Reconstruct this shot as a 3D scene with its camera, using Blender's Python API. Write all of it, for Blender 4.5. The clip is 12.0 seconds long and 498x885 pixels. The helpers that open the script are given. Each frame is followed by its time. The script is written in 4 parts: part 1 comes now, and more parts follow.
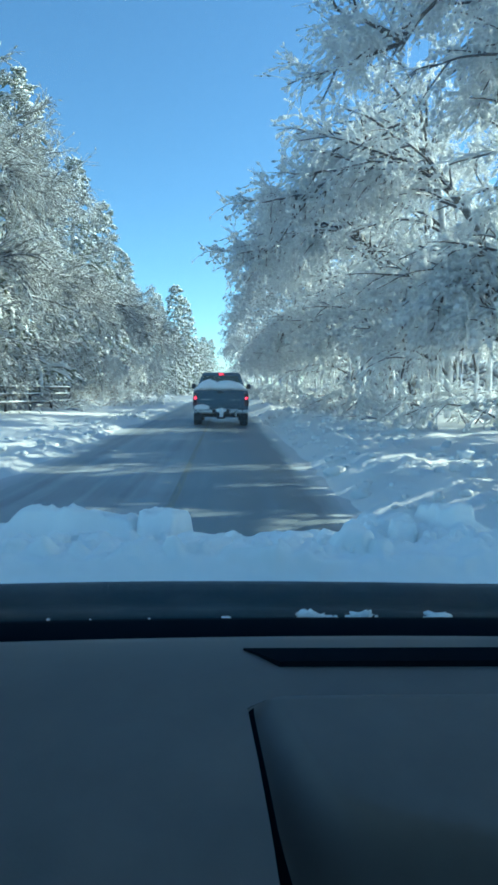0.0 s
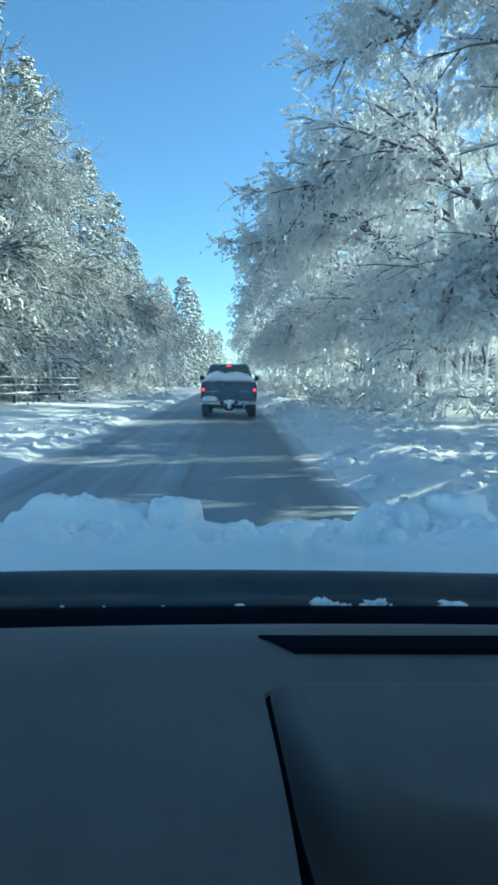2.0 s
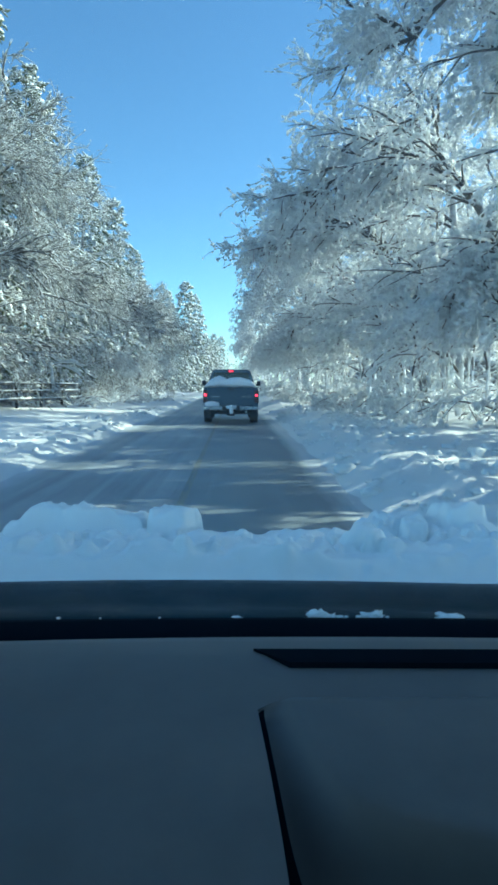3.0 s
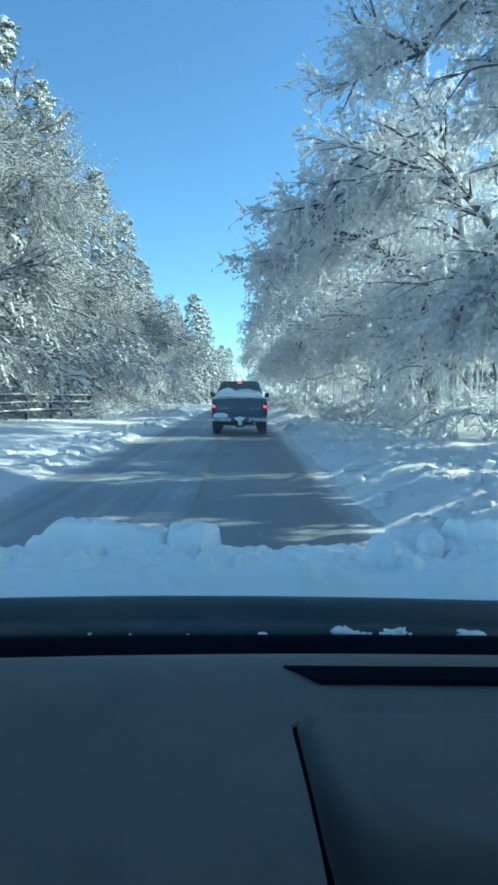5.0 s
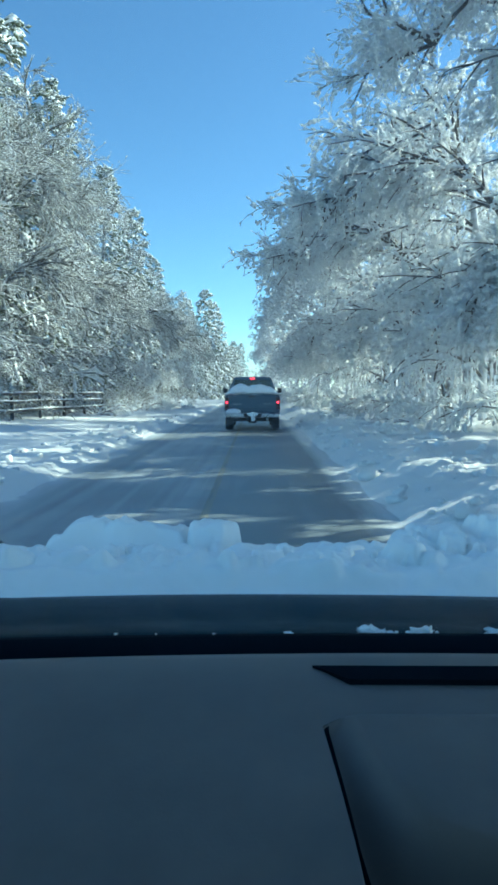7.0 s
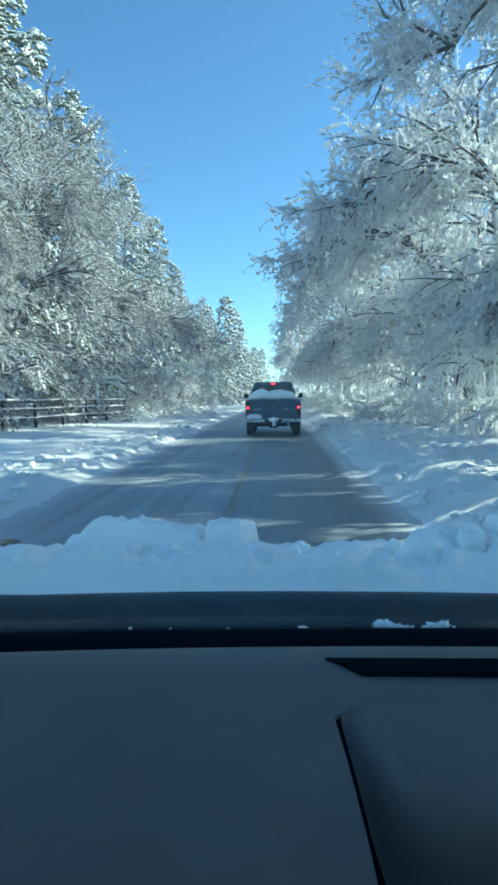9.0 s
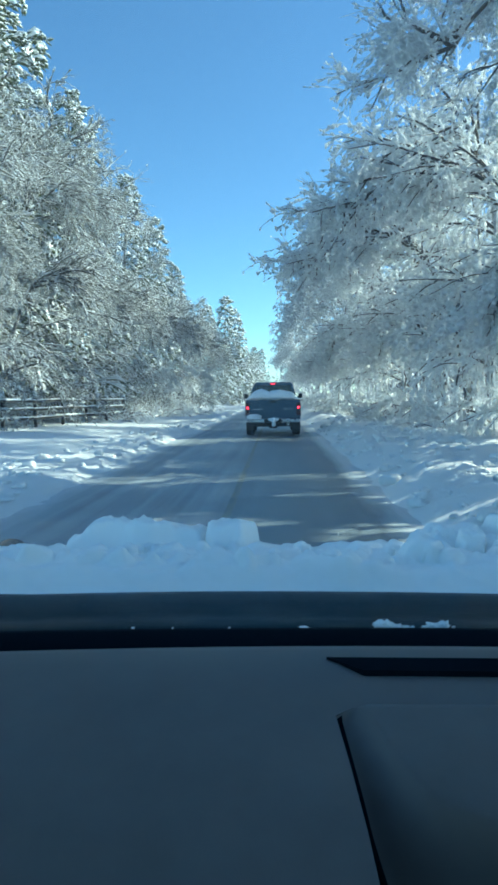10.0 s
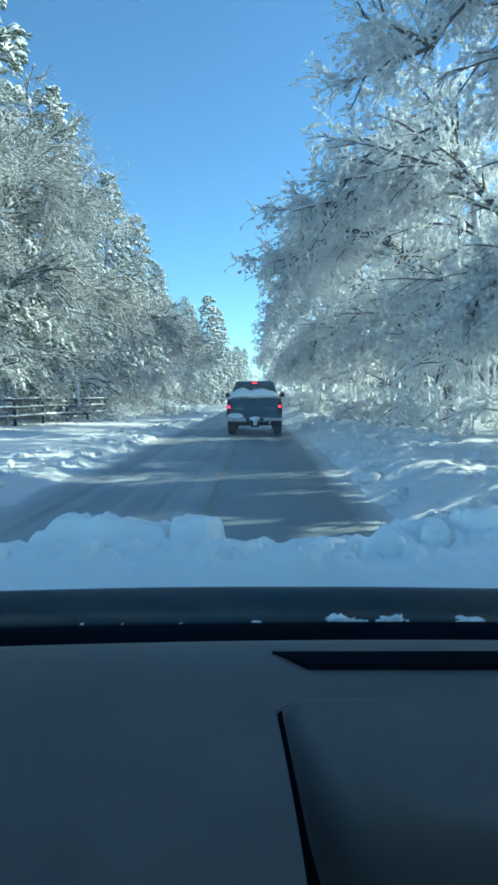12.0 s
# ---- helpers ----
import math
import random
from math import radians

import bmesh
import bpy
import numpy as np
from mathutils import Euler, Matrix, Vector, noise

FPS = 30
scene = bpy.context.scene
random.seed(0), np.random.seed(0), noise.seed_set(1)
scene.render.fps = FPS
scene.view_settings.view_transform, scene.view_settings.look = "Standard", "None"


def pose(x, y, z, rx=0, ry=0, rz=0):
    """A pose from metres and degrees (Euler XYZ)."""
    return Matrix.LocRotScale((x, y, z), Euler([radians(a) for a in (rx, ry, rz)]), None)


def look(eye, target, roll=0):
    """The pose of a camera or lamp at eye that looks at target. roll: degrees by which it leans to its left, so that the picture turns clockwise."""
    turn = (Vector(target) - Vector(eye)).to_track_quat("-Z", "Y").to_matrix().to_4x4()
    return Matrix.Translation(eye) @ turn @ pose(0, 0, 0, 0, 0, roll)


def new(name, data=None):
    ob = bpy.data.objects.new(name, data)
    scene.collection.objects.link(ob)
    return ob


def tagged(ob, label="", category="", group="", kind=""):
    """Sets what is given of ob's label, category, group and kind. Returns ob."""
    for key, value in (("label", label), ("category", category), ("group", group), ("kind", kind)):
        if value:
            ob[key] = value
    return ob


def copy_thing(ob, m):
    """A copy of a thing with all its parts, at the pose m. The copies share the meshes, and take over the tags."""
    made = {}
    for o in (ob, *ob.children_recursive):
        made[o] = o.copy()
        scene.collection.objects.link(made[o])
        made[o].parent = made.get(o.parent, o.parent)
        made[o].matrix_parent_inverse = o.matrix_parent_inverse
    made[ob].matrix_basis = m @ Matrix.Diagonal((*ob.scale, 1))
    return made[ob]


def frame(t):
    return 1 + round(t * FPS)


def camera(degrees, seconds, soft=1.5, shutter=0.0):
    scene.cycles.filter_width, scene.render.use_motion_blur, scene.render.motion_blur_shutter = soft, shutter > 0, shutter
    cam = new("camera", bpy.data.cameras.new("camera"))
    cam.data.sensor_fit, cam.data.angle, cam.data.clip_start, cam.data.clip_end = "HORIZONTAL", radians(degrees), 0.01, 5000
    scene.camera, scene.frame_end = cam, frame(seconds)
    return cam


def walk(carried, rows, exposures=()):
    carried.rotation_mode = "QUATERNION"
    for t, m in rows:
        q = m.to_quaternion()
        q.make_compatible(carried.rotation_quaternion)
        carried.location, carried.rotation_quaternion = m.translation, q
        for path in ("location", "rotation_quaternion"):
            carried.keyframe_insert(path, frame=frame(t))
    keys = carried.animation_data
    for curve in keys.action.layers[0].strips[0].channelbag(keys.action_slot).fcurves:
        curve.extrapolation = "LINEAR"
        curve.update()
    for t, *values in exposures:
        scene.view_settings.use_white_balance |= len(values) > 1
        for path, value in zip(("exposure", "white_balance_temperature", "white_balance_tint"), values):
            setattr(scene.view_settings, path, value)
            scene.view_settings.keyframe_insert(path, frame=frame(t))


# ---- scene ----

cam = camera(40.0, 12.0, soft=3.1)
# seconds, eye x y z in metres, yaw, pitch, roll in degrees
ROWS = [
    (0.0, 0.0254, 0.0255, 1.4260, -2.036, -4.587, -0.341),
    (0.5, -0.0019, 0.0287, 1.4279, -1.975, -4.638, -0.503),
    (1.0, -0.0069, 0.0315, 1.4183, -1.711, -4.959, -0.449),
    (1.5, 0.0152, 0.0360, 1.4193, -1.492, -5.163, -0.476),
    (2.0, 0.0144, 0.0314, 1.4178, -1.386, -5.269, -0.430),
    (2.5, 0.0249, 0.0315, 1.4216, -1.240, -5.168, -0.333),
    (4.5, 0.0042, 0.0173, 1.4484, -1.020, -3.935, -0.723),
    (5.0, -0.0080, -0.0001, 1.4485, -0.554, -3.938, -0.375),
    (5.5, 0.0000, 0.0000, 1.4500, -0.353, -3.759, -0.408),
    (6.0, 0.0120, 0.0120, 1.4528, 0.015, -3.971, -0.374),
    (6.5, 0.0079, 0.0129, 1.4557, 0.183, -4.019, -0.049),
    (7.0, -0.0277, 0.0025, 1.4548, 0.460, -4.314, 0.255),
    (9.0, -0.0127, 0.0045, 1.4334, 2.231, -3.812, 0.816),
    (9.5, -0.0169, -0.0049, 1.4374, 2.382, -3.883, 0.475),
    (10.0, -0.0163, -0.0062, 1.4365, 2.209, -3.808, 0.687),
    (10.5, -0.0035, -0.0032, 1.4235, 2.103, -3.886, 0.413),
    (11.0, 0.0176, 0.0029, 1.4227, 1.742, -3.918, 0.391),
    (11.5, 0.0171, 0.0066, 1.4237, 1.362, -3.988, 0.663),
    (12.0, 0.0363, 0.0147, 1.4219, 0.778, -3.881, 0.628),
]
walk(cam, [(t, pose(x, y, z, 90 + pitch, roll, yaw)) for t, x, y, z, yaw, pitch, roll in ROWS],
     exposures=[(0.0, 1.13, 6200, -12), (12.0, 1.13, 6200, -12)])

# ---- light ----
SUN_EL, SUN_AZ = radians(29), radians(17)      # azimuth from +x towards +y
world = bpy.data.worlds.new("sky")
scene.world = world
world.use_nodes = True
wn = world.node_tree
sky = wn.nodes.new("ShaderNodeTexSky")
sky.sky_type, sky.sun_disc = "NISHITA", False
sky.sun_elevation, sky.sun_rotation = SUN_EL, radians(90) - SUN_AZ
sky.altitude, sky.air_density, sky.dust_density, sky.ozone_density = 1200, 1.0, 0.3, 5.6
wn.links.new(sky.outputs[0], wn.nodes["Background"].inputs[0])
wn.nodes["Background"].inputs[1].default_value = 0.113
sun = new("sun", bpy.data.lights.new("sun", "SUN"))
sun.data.energy, sun.data.angle, sun.data.color = 4.6, radians(0.55), (1.0, 0.93, 0.83)
to_sun = Vector((math.cos(SUN_EL) * math.cos(SUN_AZ), math.cos(SUN_EL) * math.sin(SUN_AZ), math.sin(SUN_EL)))
sun.matrix_world = look(to_sun * 60, (0, 0, 0))


# ---- materials ----
class Nodes:
    """A node material under construction."""

    def __init__(self, name):
        self.mat = bpy.data.materials.new(name)
        self.mat.use_nodes = True
        self.tree = self.mat.node_tree
        self.bsdf = self.tree.nodes["Principled BSDF"]

    def node(self, kind, **values):
        n = self.tree.nodes.new(kind)
        for key, value in values.items():
            n.inputs[key.replace("_", " ")].default_value = value
        return n

    def link(self, a, b):
        self.tree.links.new(a, b)

    def coords(self, scale=(1, 1, 1), world_space=True):
        src = self.tree.nodes.new("ShaderNodeNewGeometry").outputs["Position"] if world_space else self.tree.nodes.new("ShaderNodeTexCoord").outputs["Object"]
        m = self.tree.nodes.new("ShaderNodeMapping")
        m.inputs["Scale"].default_value = scale
        self.link(src, m.inputs["Vector"])
        return m.outputs[0]

    def noise(self, scale, detail=4.0, rough=0.55, stretch=(1, 1, 1), world_space=True):
        n = self.node("ShaderNodeTexNoise", Scale=scale, Detail=detail, Roughness=rough)
        self.link(self.coords(stretch, world_space), n.inputs["Vector"])
        return n.outputs["Fac"]

    def ramp(self, fac, stops):
        r = self.tree.nodes.new("ShaderNodeValToRGB")
        el = r.color_ramp.elements
        while len(el) < len(stops):
            el.new(0.5)
        for e, (pos, col) in zip(el, stops):
            e.position = pos
            e.color = (*col, 1) if len(col) == 3 else col
        self.link(fac, r.inputs[0])
        return r.outputs[0]

    def mix(self, fac, a, b):
        m = self.tree.nodes.new("ShaderNodeMix")
        m.data_type = "RGBA"
        for value, sock in ((fac, m.inputs[0]), (a, m.inputs[6]), (b, m.inputs[7])):
            if isinstance(value, bpy.types.NodeSocket):
                self.link(value, sock)
            else:
                sock.default_value = value if isinstance(value, (int, float)) else (*value, 1)
        return m.outputs[2]

    def math(self, op, a, b):
        m = self.tree.nodes.new("ShaderNodeMath")
        m.operation = op
        for value, sock in ((a, m.inputs[0]), (b, m.inputs[1])):
            if isinstance(value, bpy.types.NodeSocket):
                self.link(value, sock)
            else:
                sock.default_value = value
        return m.outputs[0]

    def bump(self, height, strength, distance):
        b = self.node("ShaderNodeBump", Strength=strength, Distance=distance)
        self.link(height, b.inputs["Height"])
        self.link(b.outputs[0], self.bsdf.inputs["Normal"])

    def colour(self, socket):
        self.link(socket, self.bsdf.inputs["Base Color"])

    def set(self, **values):
        for key, value in values.items():
            self.bsdf.inputs[key.replace("_", " ")].default_value = value
        return self


def snow_material(name, fine=14.0, coarse=1.5, light=(0.86, 0.88, 0.91), dull=(0.70, 0.73, 0.77), depth=0.02, world_space=True):
    n = Nodes(name).set(Roughness=0.65)
    big, small = n.noise(coarse, 5, 0.6, world_space=world_space), n.noise(fine, 6, 0.65, world_space=world_space)
    n.colour(n.ramp(n.math("ADD", n.math("MULTIPLY", big, 0.6), n.math("MULTIPLY", small, 0.4)), [(0.3, dull), (0.65, light)]))
    n.bump(small, 0.7, depth)
    return n.mat


def plain(name, colour, rough=0.5, metal=0.0, vary=0.15, scale=8.0, bump=0.0, gloss=0.5):
    """A painted, plastic or metal surface with slight unevenness of tone and gloss."""
    n = Nodes(name).set(Metallic=metal, Specular_IOR_Level=gloss)
    fac = n.noise(scale, 5, 0.6, world_space=False)
    lo, hi = tuple(c * (1 - vary) for c in colour), tuple(min(1, c * (1 + vary)) for c in colour)
    n.colour(n.ramp(fac, [(0.3, lo), (0.7, hi)]))
    r = n.ramp(fac, [(0.3, (max(0, rough - 0.08),) * 3), (0.7, (min(1, rough + 0.08),) * 3)])
    n.link(r, n.bsdf.inputs["Roughness"])
    if bump:
        n.bump(n.noise(260.0, 2, 0.5, world_space=False), 0.25, bump)
    return n.mat


def snowy(name, under, under2, low=0.0, high=0.45, snow=(0.86, 0.88, 0.91), through_light=0.0):
    """Bark, needles or painted wood with snow lying on all that faces up."""
    n = Nodes(name).set(Roughness=0.7)
    geo = n.tree.nodes.new("ShaderNodeNewGeometry")
    split = n.tree.nodes.new("ShaderNodeSeparateXYZ")
    n.link(geo.outputs["Normal"], split.inputs[0])
    patch = n.noise(3.0, 4, 0.6)
    up = n.math("ADD", split.outputs[2], n.math("MULTIPLY", n.math("SUBTRACT", patch, 0.5), 1.3))
    rng = n.node("ShaderNodeMapRange", From_Min=low, From_Max=high)
    n.link(up, rng.inputs[0])
    base = n.mix(n.noise(9.0, 4, 0.6), under, under2)
    col = n.mix(rng.outputs[0], base, snow)
    n.colour(col)
    if through_light:
        # thin snow and ice let light through
        thin = n.tree.nodes.new("ShaderNodeBsdfTranslucent")
        n.link(col, thin.inputs[0])
        both = n.tree.nodes.new("ShaderNodeMixShader")
        both.inputs[0].default_value = through_light
        n.link(n.bsdf.outputs[0], both.inputs[1])
        n.link(thin.outputs[0], both.inputs[2])
        n.link(both.outputs[0], n.tree.nodes["Material Output"].inputs["Surface"])
    return n.mat


M_SNOW = snow_material("snow")
M_HOODSNOW = snow_material("packed_snow", 40.0, 6.0, light=(0.975, 0.95, 0.90), dull=(0.92, 0.895, 0.845), depth=0.0022)
M_BARK = snowy("snowy_bark", (0.085, 0.072, 0.064), (0.20, 0.18, 0.16), -0.05, 0.4)
M_BARKPALE = snowy("snow_plastered_bark", (0.20, 0.19, 0.185), (0.50, 0.50, 0.50), -0.35, 0.25)
M_LIMB = snowy("dark_limb_bark", (0.060, 0.052, 0.048), (0.13, 0.115, 0.105), 0.25, 0.7)
M_TWIG = snowy("snow_laden_twigs", (0.70, 0.71, 0.73), (0.87, 0.88, 0.89), -1.2, -0.4, snow=(0.97, 0.97, 0.968), through_light=0.74)
M_TWIGPALE = snowy("frosted_pale_twigs", (0.63, 0.64, 0.66), (0.81, 0.82, 0.83), -1.0, -0.1, snow=(0.953, 0.953, 0.952), through_light=0.70)
# darker copy of the snowy twigs: the far trees' shade is put into its colour
M_TWIGDULL = snowy("snowy_twigs_painted_shade", (0.42, 0.43, 0.45), (0.62, 0.63, 0.65), -0.9, 0.1, through_light=0.5)
M_TWIGGREY = snowy("snow_dusted_grey_twigs", (0.17, 0.165, 0.165), (0.36, 0.355, 0.35), -0.7, 0.35, through_light=0.45)
M_TWIGTAN = snowy("snow_dusted_tan_twigs", (0.18, 0.165, 0.125), (0.35, 0.335, 0.27), -0.6, 0.38, through_light=0.44)
M_TWIGDUST = snowy("snow_lined_tan_twigs", (0.24, 0.225, 0.185), (0.42, 0.405, 0.35), -0.75, 0.15, through_light=0.5)
M_PINE = snowy("snowy_needles", (0.06, 0.08, 0.04), (0.15, 0.165, 0.085), -0.22, 0.42)
M_FENCE = snowy("weathered_fence_wood", (0.012, 0.011, 0.011), (0.028, 0.025, 0.023), 0.30, 0.65)
M_DASH = plain("dashboard_plastic", (0.121, 0.116, 0.107), 0.6, bump=0.0006)
M_DARK = plain("black_plastic", (0.004, 0.008, 0.013), 0.95, gloss=0.02)
M_COWL = plain("black_cowl_plastic", (0.004, 0.021, 0.030), 0.5, gloss=0.06)
M_PAINT = plain("dark_car_paint", (0.02, 0.025, 0.03), 0.25)
M_TRUCK = plain("blue_grey_truck_paint", (0.030, 0.070, 0.112), 0.38, 0.0)
M_TRIM = plain("dark_truck_trim", (0.015, 0.016, 0.018), 0.5)
M_CHROME = plain("dull_chrome", (0.45, 0.47, 0.5), 0.3, 0.9)
M_TYRE = plain("tyre_rubber", (0.018, 0.018, 0.019), 0.8, scale=20)
M_GLASSDARK = plain("dark_window_glass", (0.012, 0.015, 0.018), 0.08)
M_LIGHTRED = plain("red_lens", (0.05, 0.008, 0.012), 0.3)
M_LINER = plain("grey_headliner", (0.35, 0.35, 0.34), 0.9, scale=40)


def glowing(name, colour, strength):
    n = Nodes(name)
    n.set(Base_Color=(*colour, 1), Emission_Color=(*colour, 1), Emission_Strength=strength)
    return n.mat


M_BRAKE = glowing("lit_brake_lamp", (1.0, 0.02, 0.05), 3.5)


def make_glass():
    n = Nodes("windscreen_glass")
    out = n.tree.nodes["Material Output"]
    clear = n.tree.nodes.new("ShaderNodeBsdfTransparent")
    clear.inputs[0].default_value = (0.88, 0.98, 0.99, 1)
    gloss = n.tree.nodes.new("ShaderNodeBsdfGlossy")
    gloss.inputs["Roughness"].default_value = 0.02
    mix = n.tree.nodes.new("ShaderNodeMixShader")
    mix.inputs[0].default_value = 0.025
    # a thin translucent film put into the glass for haze, uneven by noise
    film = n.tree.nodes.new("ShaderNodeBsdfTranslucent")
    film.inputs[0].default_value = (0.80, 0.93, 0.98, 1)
    veil_amount = n.node("ShaderNodeMapRange", From_Min=0.3, From_Max=0.7, To_Min=0.045, To_Max=0.072)
    n.link(n.noise(3.0, 4, 0.6, (1, 1, 2.5)), veil_amount.inputs[0])
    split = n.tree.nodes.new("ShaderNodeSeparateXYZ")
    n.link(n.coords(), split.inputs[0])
    clean = n.node("ShaderNodeMapRange", From_Min=1.09, From_Max=1.15, To_Min=0.15, To_Max=1.0)   # thinned low down, so the haze leaves the cowl dark
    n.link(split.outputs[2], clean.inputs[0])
    veil_share = n.math("MULTIPLY", veil_amount.outputs[0], clean.outputs[0])
    veiled = n.tree.nodes.new("ShaderNodeMixShader")
    n.link(veil_share, veiled.inputs[0])
    n.link(clear.outputs[0], veiled.inputs[1])
    n.link(film.outputs[0], veiled.inputs[2])
    n.link(veiled.outputs[0], mix.inputs[1])
    n.link(gloss.outputs[0], mix.inputs[2])
    n.link(mix.outputs[0], out.inputs["Surface"])
    return n.mat


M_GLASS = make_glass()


def make_road():
    n = Nodes("wet_asphalt_with_snow_film")
    streak = n.noise(1.0, 6, 0.65, (2.6, 0.035, 1))
    patch = n.noise(0.35, 5, 0.6)
    grit = n.noise(60.0, 3, 0.7)
    split = n.tree.nodes.new("ShaderNodeSeparateXYZ")
    n.link(n.coords(), split.inputs[0])
    x = split.outputs[0]
    fac = n.math("ADD", n.math("MULTIPLY", streak, 0.6), n.math("MULTIPLY", patch, 0.4))
    # the lane in use is worn clear, the other one keeps a film of ground-in snow
    film = n.node("ShaderNodeMapRange", From_Min=-0.35, From_Max=-0.95, To_Min=0.0, To_Max=0.16)
    n.link(n.math("ADD", x, n.math("MULTIPLY", n.math("SUBTRACT", streak, 0.5), 0.5)), film.inputs[0])
    fac = n.math("ADD", fac, film.outputs[0])
    base = n.ramp(fac, [(0.34, (0.080, 0.098, 0.110)), (0.52, (0.168, 0.195, 0.210)), (0.74, (0.43, 0.46, 0.475))])
    base = n.mix(n.math("MULTIPLY", grit, 0.35), base, (0.055, 0.06, 0.066))
    # slush creeping in from both banks
    off = n.math("ABSOLUTE", n.math("ADD", x, 0.92), 0)
    slush = n.node("ShaderNodeMapRange", From_Min=2.06, From_Max=2.36, To_Min=0.0, To_Max=0.95)
    n.link(n.math("ADD", off, n.math("MULTIPLY", n.math("SUBTRACT", n.noise(1.6, 6, 0.7, (1, 0.25, 1)), 0.5), 0.75)), slush.inputs[0])
    n.colour(n.mix(slush.outputs[0], base, (0.53, 0.55, 0.56)))
    r = n.ramp(fac, [(0.3, (0.28,) * 3), (0.65, (0.62,) * 3)])
    n.link(r, n.bsdf.inputs["Roughness"])
    n.bump(grit, 0.5, 0.006)
    return n.mat


def make_ground():
    n = Nodes("ploughed_snow")
    big, small = n.noise(0.8, 6, 0.6), n.noise(9.0, 6, 0.65)
    clean = n.ramp(small, [(0.3, (0.76, 0.76, 0.765)), (0.65, (0.90, 0.895, 0.89))])
    split = n.tree.nodes.new("ShaderNodeSeparateXYZ")
    n.link(n.coords(), split.inputs[0])
    # grey slush thrown up beside the road
    off = n.math("ABSOLUTE", n.math("ADD", split.outputs[0], 0.92), 0)
    near = n.node("ShaderNodeMapRange", From_Min=3.2, From_Max=6.8, To_Min=1.0, To_Max=0.0)
    n.link(n.math("ADD", off, n.math("MULTIPLY", n.math("SUBTRACT", big, 0.5), 2.0)), near.inputs[0])
    n.colour(n.mix(n.math("MULTIPLY", near.outputs[0], 0.85), clean, (0.80, 0.785, 0.76)))
    n.set(Roughness=0.65)
    n.bump(small, 0.9, 0.06)
    return n.mat


M_ROAD, M_GROUND = make_road(), make_ground()


# ---- mesh helpers ----
def mesh_of(name, verts, faces, material, smooth=True):
    me = bpy.data.meshes.new(name)
    me.from_pydata(verts if isinstance(verts, list) else np.asarray(verts).tolist(), [], faces if isinstance(faces, list) else np.asarray(faces).tolist())
    me.materials.append(material)
    if smooth:
        me.shade_smooth()
    me.update()
    return me


def child(name, me, parent, label=""):
    ob = new(name, me)
    ob.parent = parent
    return tagged(ob, label)


def part(name, bm, material, parent, label="", smooth=False):
    """Links a bmesh as one mesh object under a thing or a part."""
    me = bpy.data.meshes.new(name)
    bmesh.ops.recalc_face_normals(bm, faces=bm.faces)
    bm.to_mesh(me)
    bm.free()
    me.materials.append(material)
    if smooth:
        me.shade_smooth()
    return child(name, me, parent, label)


def thing(name, label, category, group="", kind="", at=None):
    ob = new(name)
    if at is not None:
        ob.matrix_basis = at
    return tagged(ob, label, category, group, kind)


def block(cx, cy, cz, sx, sy, sz, bevel=0.0, segs=2, bm=None):
    """A box by its middle and size, with rounded edges."""
    bm = bm or bmesh.new()
    made = bmesh.ops.create_cube(bm, size=1.0, matrix=Matrix.LocRotScale((cx, cy, cz), None, (sx, sy, sz)))
    if bevel:
        edges = list({e for v in made["verts"] for e in v.link_edges})
        bmesh.ops.bevel(bm, geom=edges, offset=bevel, segments=segs, profile=0.5, affect="EDGES")
    return bm


def loft(sections, bm=None, caps=True):
    """A skin over closed sections of equal point count."""
    bm = bm or bmesh.new()
    rings = [[bm.verts.new(p) for p in s] for s in sections]
    n = len(rings[0])
    for a, b in zip(rings, rings[1:]):
        for i in range(n):
            bm.faces.new((a[i], a[(i + 1) % n], b[(i + 1) % n], b[i]))
    if caps:
        bm.faces.new(rings[0][::-1])
        bm.faces.new(rings[-1])
    return bm


def sheet(rows, thick=None, bm=None):
    """An open skin over rows of points; with a thickness it is closed downwards."""
    bm = bm or bmesh.new()
    grid = [[bm.verts.new(p) for p in r] for r in rows]
    for a, b in zip(grid, grid[1:]):
        for i in range(len(a) - 1):
            bm.faces.new((a[i], a[i + 1], b[i + 1], b[i]))
    if thick:
        low = [[bm.verts.new((p[0], p[1], p[2] - thick)) for p in r] for r in rows]
        for a, b in zip(low, low[1:]):
            for i in range(len(a) - 1):
                bm.faces.new((b[i], b[i + 1], a[i + 1], a[i]))
        rim = [(0, i) for i in range(len(low[0]))] + [(j, len(low[0]) - 1) for j in range(1, len(low))]
        rim += [(len(low) - 1, i) for i in range(len(low[0]) - 2, -1, -1)] + [(j, 0) for j in range(len(low) - 2, 0, -1)]
        for (j, i), (m, k) in zip(rim, rim[1:] + rim[:1]):
            bm.faces.new((grid[j][i], low[j][i], low[m][k], grid[m][k]))
    return bm


def lump(rng, sx, sy, sz, rough=0.25, sub=3, freq=2.2):
    """An irregular lump of snow, its base at z = 0."""
    bm = bmesh.new()
    bmesh.ops.create_icosphere(bm, subdivisions=sub, radius=1.0)
    off = Vector(rng.uniform(-50, 50, 3).tolist())
    for v in bm.verts:
        c = v.co.copy()
        q = c * (1 / max(abs(a) for a in c)) ** 0.35
        k = 1 + rough * noise.noise(c * freq + off) + 0.4 * rough * noise.noise(c * freq * 3 + off)
        v.co = Vector((q.x * sx * k, q.y * sy * k, max(-0.5, q.z * k) * sz + 0.45 * sz))
    return bm


# ---- ground and road ----
ROAD_L, ROAD_R = -3.30, 1.42


